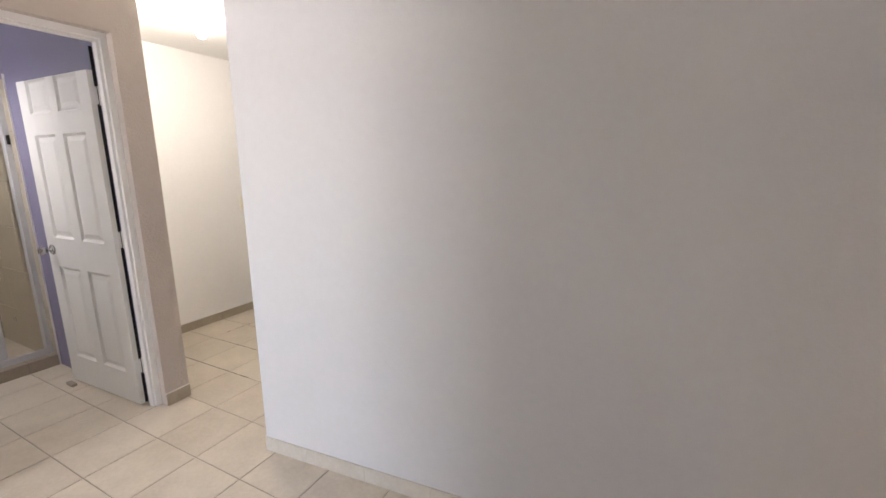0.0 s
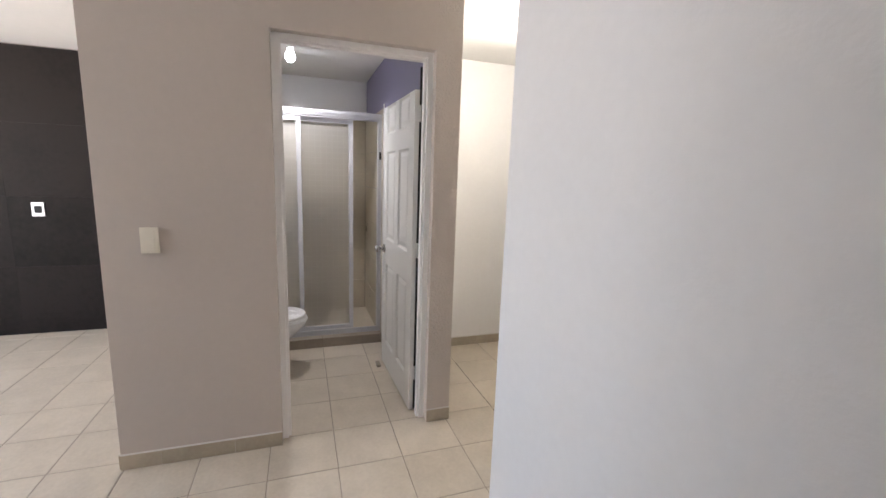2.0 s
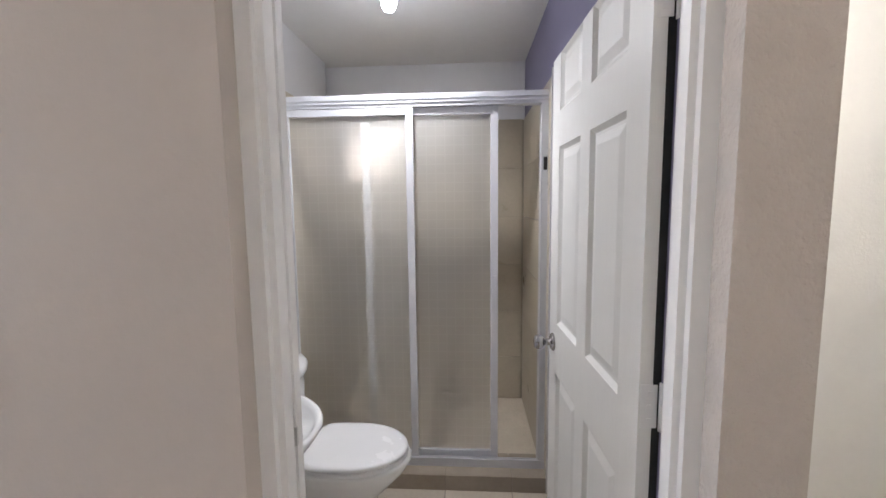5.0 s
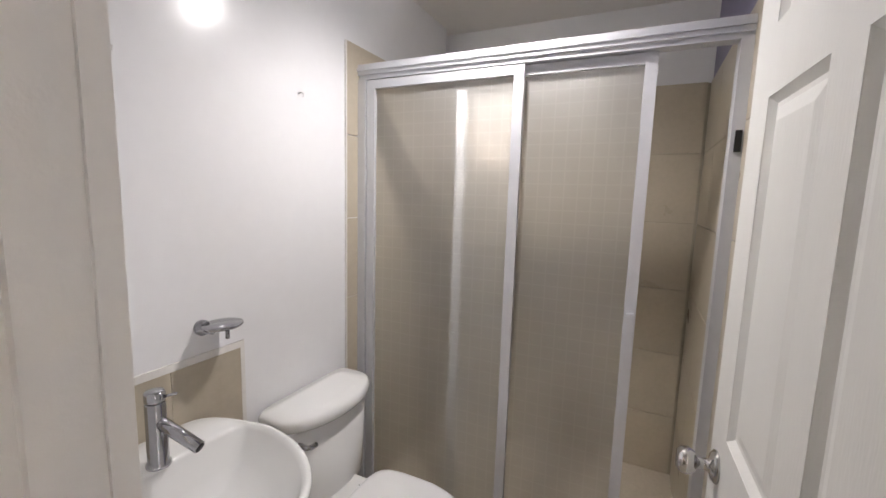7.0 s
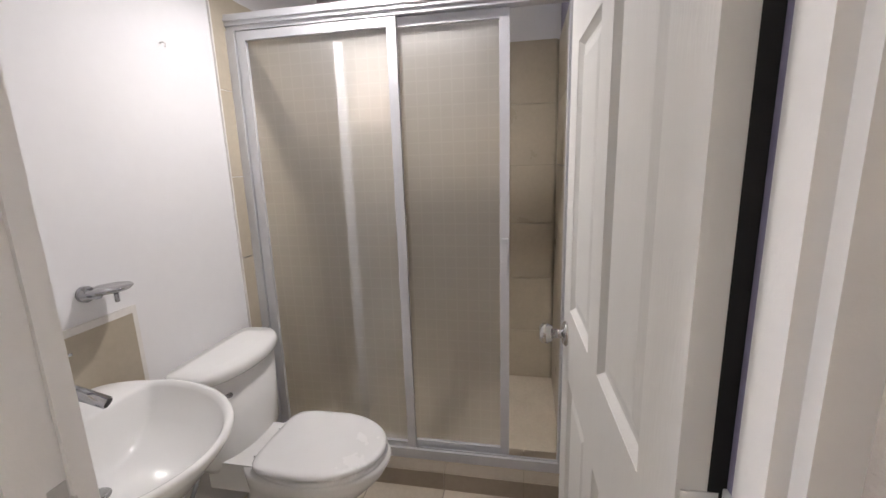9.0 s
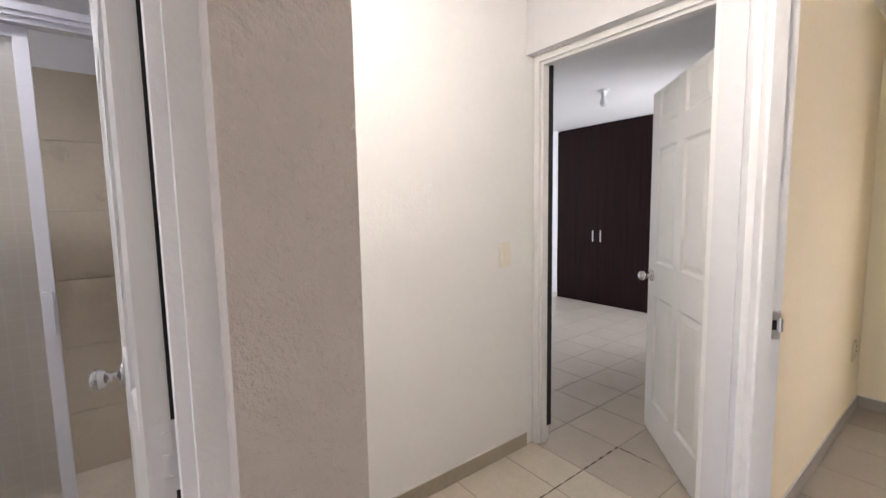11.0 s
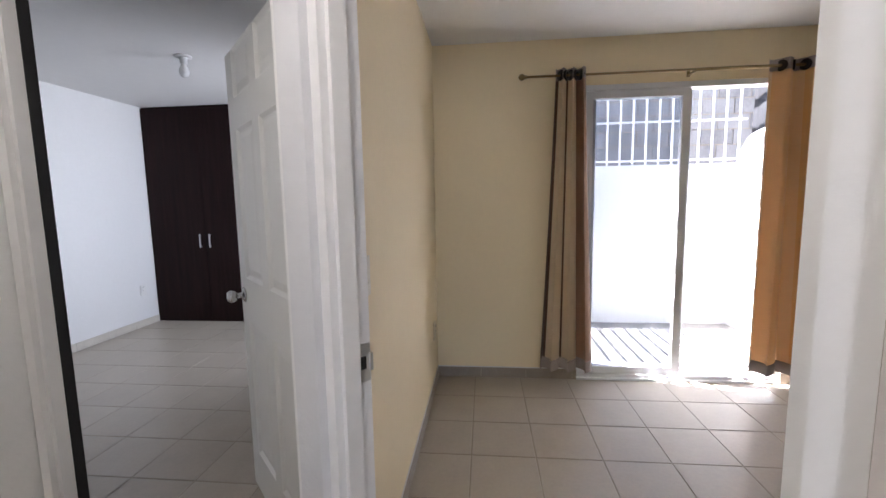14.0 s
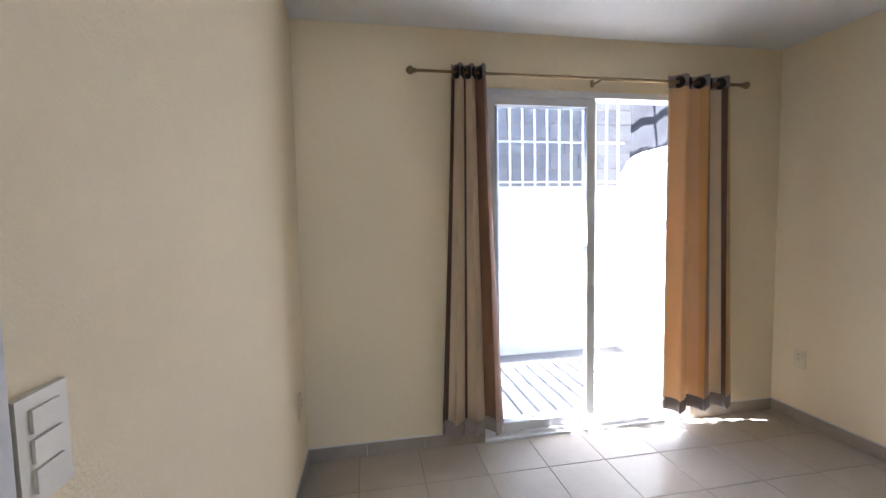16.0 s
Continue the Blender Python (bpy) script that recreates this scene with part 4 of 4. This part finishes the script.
# the side wall steps up in a rounded shoulder before it meets the far wall
outline = [(5.09, -0.3), (6.70, -0.3), (6.70, 1.64), (6.64, 1.70), (6.60, 1.80), (6.52, 1.875), (6.42, 1.915), (6.28, 1.935), (5.09, 1.935)]
near, far = [bm.verts.new((0.63, y, z)) for y, z in outline], [bm.verts.new((0.78, y, z)) for y, z in outline]
bm.faces.new(near[::-1])
bm.faces.new(far)
for k in range(len(outline)):
    bm.faces.new((near[k], near[(k + 1) % len(outline)], far[(k + 1) % len(outline)], far[k]))
bmesh.ops.recalc_face_normals(bm, faces=bm.faces)
tagged(part("wall_patio_side", bm, PATIO_WALL), "white patio side wall with a rounded shoulder", "wall", kind="structure")
fence = thing("security_grille", "white painted steel security bars over the patio wall", "grille")
for z in (1.70, 2.11, 2.85):
    part("rail", boxed(-2.33, 0.77, 6.765, 6.785, z - 0.010, z + 0.010), BAR_PAINT, fence)
for k in range(23):
    x = -2.27 + 0.135 * k
    part("bar", boxed(x - 0.008, x + 0.008, 6.767, 6.783, 1.652, 2.85), BAR_PAINT, fence)
    part("roof_bar", boxed(x - 0.014, x + 0.014, 5.10, 6.765, 2.836, 2.864), BAR_PAINT, fence)
for y in (5.11, 5.75, 6.30):
    part("roof_rail", boxed(-2.33, 0.77, y - 0.014, y + 0.014, 2.864, 2.885), BAR_PAINT, fence)
ground = tagged(part("ground", boxed(-400, 400, -400, 400, -0.6, -0.31), EARTH), "pale dry earth around the house", "ground", kind="structure")
neighbour = thing("neighbour_wall", "grey concrete block wall beyond the patio", "wall", kind="structure")
part("mortar", boxed(-4.0, 2.6, 8.034, 8.3, -0.31, 4.2), GROUT, neighbour)
block = None
for j in range(14):
    for k in range(15):
        x0 = -3.6 + 0.41 * k + (0.205 if j % 2 else 0.0)
        if block is None:
            block = mesh_of("block", boxed(0, 0.395, 0, 0.10, 0, 0.185, bevel=0.008, segments=1), BLOCK)
        ob = new("block", block)
        ob.parent = neighbour
        ob.matrix_basis = pose(x0, 8.02 + random.uniform(-0.006, 0.006), 1.2 + 0.2 * j)
bm = bmesh.new()
n = 22
vs = [[bm.verts.new((0.715 + 0.007 * math.sin(a * 1.25 + 0.5 * math.sin(b * 0.4)) + 0.004 * math.sin(b * 0.8 + a * 0.3), 5.13 + 1.46 * a / n,
                     1.80 + 0.05 * math.sin(a * 0.55) * (1 - b / n) + 1.03 * b / n)) for a in range(n + 1)] for b in range(n + 1)]
for a in range(n):
    for b in range(n):
        bm.faces.new((vs[b][a], vs[b][a + 1], vs[b + 1][a + 1], vs[b + 1][a]))
smooth(bm)
cloth = tagged(part("shade_cloth", bm, SHADE_CLOTH), "dark grey shade cloth hanging along the patio bars", "cloth")
cloth.modifiers.new("thick", "SOLIDIFY").thickness = 0.004
for y in (5.2, 5.85, 6.5):
    part("cord", tube([(0.715, y, 2.80), (0.715, y, 2.862)], 0.004, 6), BAR_PAINT, cloth)


# ---- baseboards ----
def baseboard(name, p0, p1, mat=None, height=0.075, start=0.0):
    """Tiles 0.33 long along the foot of a wall from p0 to p1; they stand proud to the left of that line."""
    mat = mat or BASE_TILE
    t = thing(name, "beige ceramic baseboard tiles at the wall's foot", "baseboard", kind="structure")
    a, b = Vector((*p0, 0)), Vector((*p1, 0))
    d = (b - a)
    length = d.length
    ang = math.atan2(d.y, d.x)
    x = -start
    while x < length:
        x0, x1 = max(x, 0), min(x + 0.328, length)
        if x1 - x0 > 0.01:
            ob = part("tile", boxed(x0, x1, 0.0005, 0.009, 0.001, height, bevel=0.002, segments=1), mat, t)
            ob.matrix_basis = Matrix.Translation(a) @ Matrix.Rotation(ang, 4, "Z")
        x += 0.33
    if mat in (BASE_BROWN, BASE_TILE):
        cord = part("caulk", boxed(0, length, 0.0005, 0.006, height, height + 0.006, bevel=0.002, segments=1), GROUT_LIGHT, t, "pale caulk line along the top")
        cord.matrix_basis = Matrix.Translation(a) @ Matrix.Rotation(ang, 4, "Z")
    return t


baseboard("baseboard_1", (XA, 0.575), (XA, -0.154), start=0.1)
baseboard("baseboard_2", (XA, 1.522), (XA, 1.380))
baseboard("baseboard_3", (XA, -0.154), (-4.48, -0.154))
baseboard("baseboard_4", (-3.37, 2.99), (-3.37, 1.55), BASE_TILE, start=0.15)
BASE_LIGHT = surface("pale cream baseboard tile", (0.62, 0.58, 0.51), 0.4, 0.08, 8.0, 60, 0.05, 50, per_object=0.12)
baseboard("baseboard_5", (1.9, yb(1.9)), (-1.447, yb(-1.447)), BASE_LIGHT, start=0.2)
baseboard("baseboard_6", (-1.447, 1.384), (-1.447, diag(diag_s(0, -1.447, D0), D0)[1]), BASE_LIGHT)
baseboard("baseboard_7", (-2.34, 4.966), (-2.34, 3.06), BASE_BROWN, start=0.05)
baseboard("baseboard_8", (-1.33, 4.966), (-2.34, 4.966), BASE_BROWN, start=0.3)
baseboard("baseboard_9", (0.686, 4.966), (0.05, 4.966), BASE_BROWN)
baseboard("baseboard_10", (0.686, 1.6), (0.686, 4.966), BASE_BROWN, start=0.1)
baseboard("baseboard_11", (-5.70, 6.285), (-5.70, 3.11), BASE_LIGHT)
baseboard("baseboard_12", (-2.46, 3.2), (-2.46, 6.28), BASE_LIGHT)


# ---- floors ----
def clip(poly, nx, ny, c):
    """The part of a convex outline with nx * x + ny * y <= c."""
    out = []
    for k, p in enumerate(poly):
        q = poly[(k + 1) % len(poly)]
        a, b = nx * p[0] + ny * p[1] - c, nx * q[0] + ny * q[1] - c
        if a <= 0:
            out.append(p)
        if a * b < 0:
            f = a / (a - b)
            out.append((p[0] + f * (q[0] - p[0]), p[1] + f * (q[1] - p[1])))
    return out


def tile_mesh(poly, glaze):
    """A tile of that outline: eased upper edge, top at z = 0."""
    cx, cy = sum(p[0] for p in poly) / len(poly), sum(p[1] for p in poly) / len(poly)
    bm = bmesh.new()
    n = len(poly)
    ins = [(cx + (x - cx) * 0.985, cy + (y - cy) * 0.985) for x, y in poly]
    lo = [bm.verts.new((x, y, -0.006)) for x, y in poly]
    mi = [bm.verts.new((x, y, -0.0018)) for x, y in poly]
    hi = [bm.verts.new((x, y, 0)) for x, y in ins]
    for a, b in ((lo, mi), (mi, hi)):
        for k in range(n):
            bm.faces.new((a[k], a[(k + 1) % n], b[(k + 1) % n], b[k]))
    bm.faces.new(hi)
    return mesh_of("tile", bm, glaze)


FULL = {}


def tiled_floor(name, label, bounds, gx, gy, cut, skip, beds, glaze):
    """Tiles on a grid through (gx, gy); cut(x, y) gives the half planes that trim the tile there."""
    T, G = 0.33, 0.004
    x0, x1, y0, y1 = bounds
    slab = thing(name, label, "floor", kind="structure")
    bm = bmesh.new()
    for bed in beds:
        prism(bm, bed, -0.12, -0.0025)
    part("grout", bm, GROUT, slab)
    for i in range(math.floor((x0 - gx) / T), math.ceil((x1 - gx) / T)):
        for j in range(math.floor((y0 - gy) / T), math.ceil((y1 - gy) / T)):
            ax, ay = gx + T * i, gy + T * j
            if skip(ax + T / 2, ay + T / 2):
                continue
            q = [(ax + G / 2, ay + G / 2), (ax + T - G / 2, ay + G / 2), (ax + T - G / 2, ay + T - G / 2), (ax + G / 2, ay + T - G / 2)]
            p = q
            for pl in [(-1, 0, -x0), (1, 0, x1), (0, -1, -y0), (0, 1, y1)] + cut(ax + T / 2, ay + T / 2):
                p = clip(p, *pl)
            if len(p) < 3:
                continue
            if p == q:
                if glaze.name not in FULL:
                    FULL[glaze.name] = tile_mesh([(0, 0), (T - G, 0), (T - G, T - G), (0, T - G)], glaze)
                ob = new("tile", FULL[glaze.name])
                ob.matrix_basis = pose(ax + G / 2, ay + G / 2, random.uniform(-0.0004, 0.0004))
            else:
                ob = new("tile", tile_mesh([(x - ax, y - ay) for x, y in p], glaze))
                ob.matrix_basis = pose(ax, ay, 0)
            ob.parent = slab
    return slab


# the join between hall and yellow bedroom lies under the slanting door
NX, NY = -UY, UX
mx, my = diag(-3.2, 0.46)
CUT = NX * mx + NY * my
tiled_floor("floor_hall", "cream ceramic tile floor of hall, corridor and bathroom", (-4.62, 1.45, -3.2, 3.043), -2.05, 0.845,
            lambda x, y: [(NX, NY, CUT)] if y > 1.6 else [],
            lambda x, y: (x > -1.25 and y > 1.62) or (x < -3.6 and y > 1.5) or (x < -3.75 and -0.02 < y < 1.4) or (y < -2.0 and x > -1.0),
            [rect(-4.62, 2.0, -3.2, 1.499), clip(rect(-3.5, -1.34, 1.499, 3.045), NX, NY, CUT)], TILE)
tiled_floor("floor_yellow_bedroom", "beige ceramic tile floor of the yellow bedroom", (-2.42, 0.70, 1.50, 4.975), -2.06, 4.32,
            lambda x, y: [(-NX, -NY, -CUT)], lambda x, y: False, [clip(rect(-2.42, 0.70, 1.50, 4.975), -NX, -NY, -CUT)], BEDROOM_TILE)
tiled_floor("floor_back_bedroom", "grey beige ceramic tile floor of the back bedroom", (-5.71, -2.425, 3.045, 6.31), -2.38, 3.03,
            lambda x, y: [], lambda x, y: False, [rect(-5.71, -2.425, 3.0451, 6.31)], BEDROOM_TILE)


# joints that have lost their grout
MISSING = surface("dark empty joint", (0.05, 0.042, 0.035), 0.95, 0.3, 30, 120, 0.5, 200)
joints = random.Random(5)
hall_floor = bpy.data.objects["floor_hall"]
back_floor = bpy.data.objects["floor_back_bedroom"]
for parent, x0, y0, x1, y1, w in ((hall_floor, -3.04, 1.835, -2.15, 1.835, 0.009), (hall_floor, -2.95, 2.165, -2.45, 2.165, 0.006), (hall_floor, -3.04, 2.28, -3.04, 3.04, 0.008), (back_floor, -3.04, 3.05, -3.04, 3.36, 0.014), (back_floor, -3.03, 3.36, -2.86, 3.36, 0.010),
                                  (hall_floor, -2.70, 2.82, -2.70, 3.0, 0.008)):
    length = math.hypot(x1 - x0, y1 - y0)
    dx, dy = (x1 - x0) / length, (y1 - y0) / length
    at, bm = 0.0, bmesh.new()
    while at < length:
        run = min(joints.uniform(0.03, 0.10), length - at)
        n = 5
        left, right = [], []
        for k in range(n + 1):
            q = at + run * k / n
            hw = w * 0.5 * joints.uniform(0.5, 1.0) * math.sin(math.pi * (0.12 + 0.76 * k / n))
            left.append(bm.verts.new((x0 + dx * q - dy * hw, y0 + dy * q + dx * hw, 0.0009)))
            right.append(bm.verts.new((x0 + dx * q + dy * hw, y0 + dy * q - dx * hw, 0.0009)))
        for k in range(n):
            bm.faces.new((right[k], right[k + 1], left[k + 1], left[k]))
        at += run + joints.uniform(0.006, 0.03)
    part("open_joint", bm, MISSING, parent, "dark crumbled joint")
stopper = thing("door_stop", "small brown wedge on the bathroom floor", "door stop", pose(-3.15, 1.235, 0.0))
part("wedge", boxed(-0.04, 0.04, -0.014, 0.014, 0.0, 0.018, bevel=0.004), CURB_TILE, stopper)
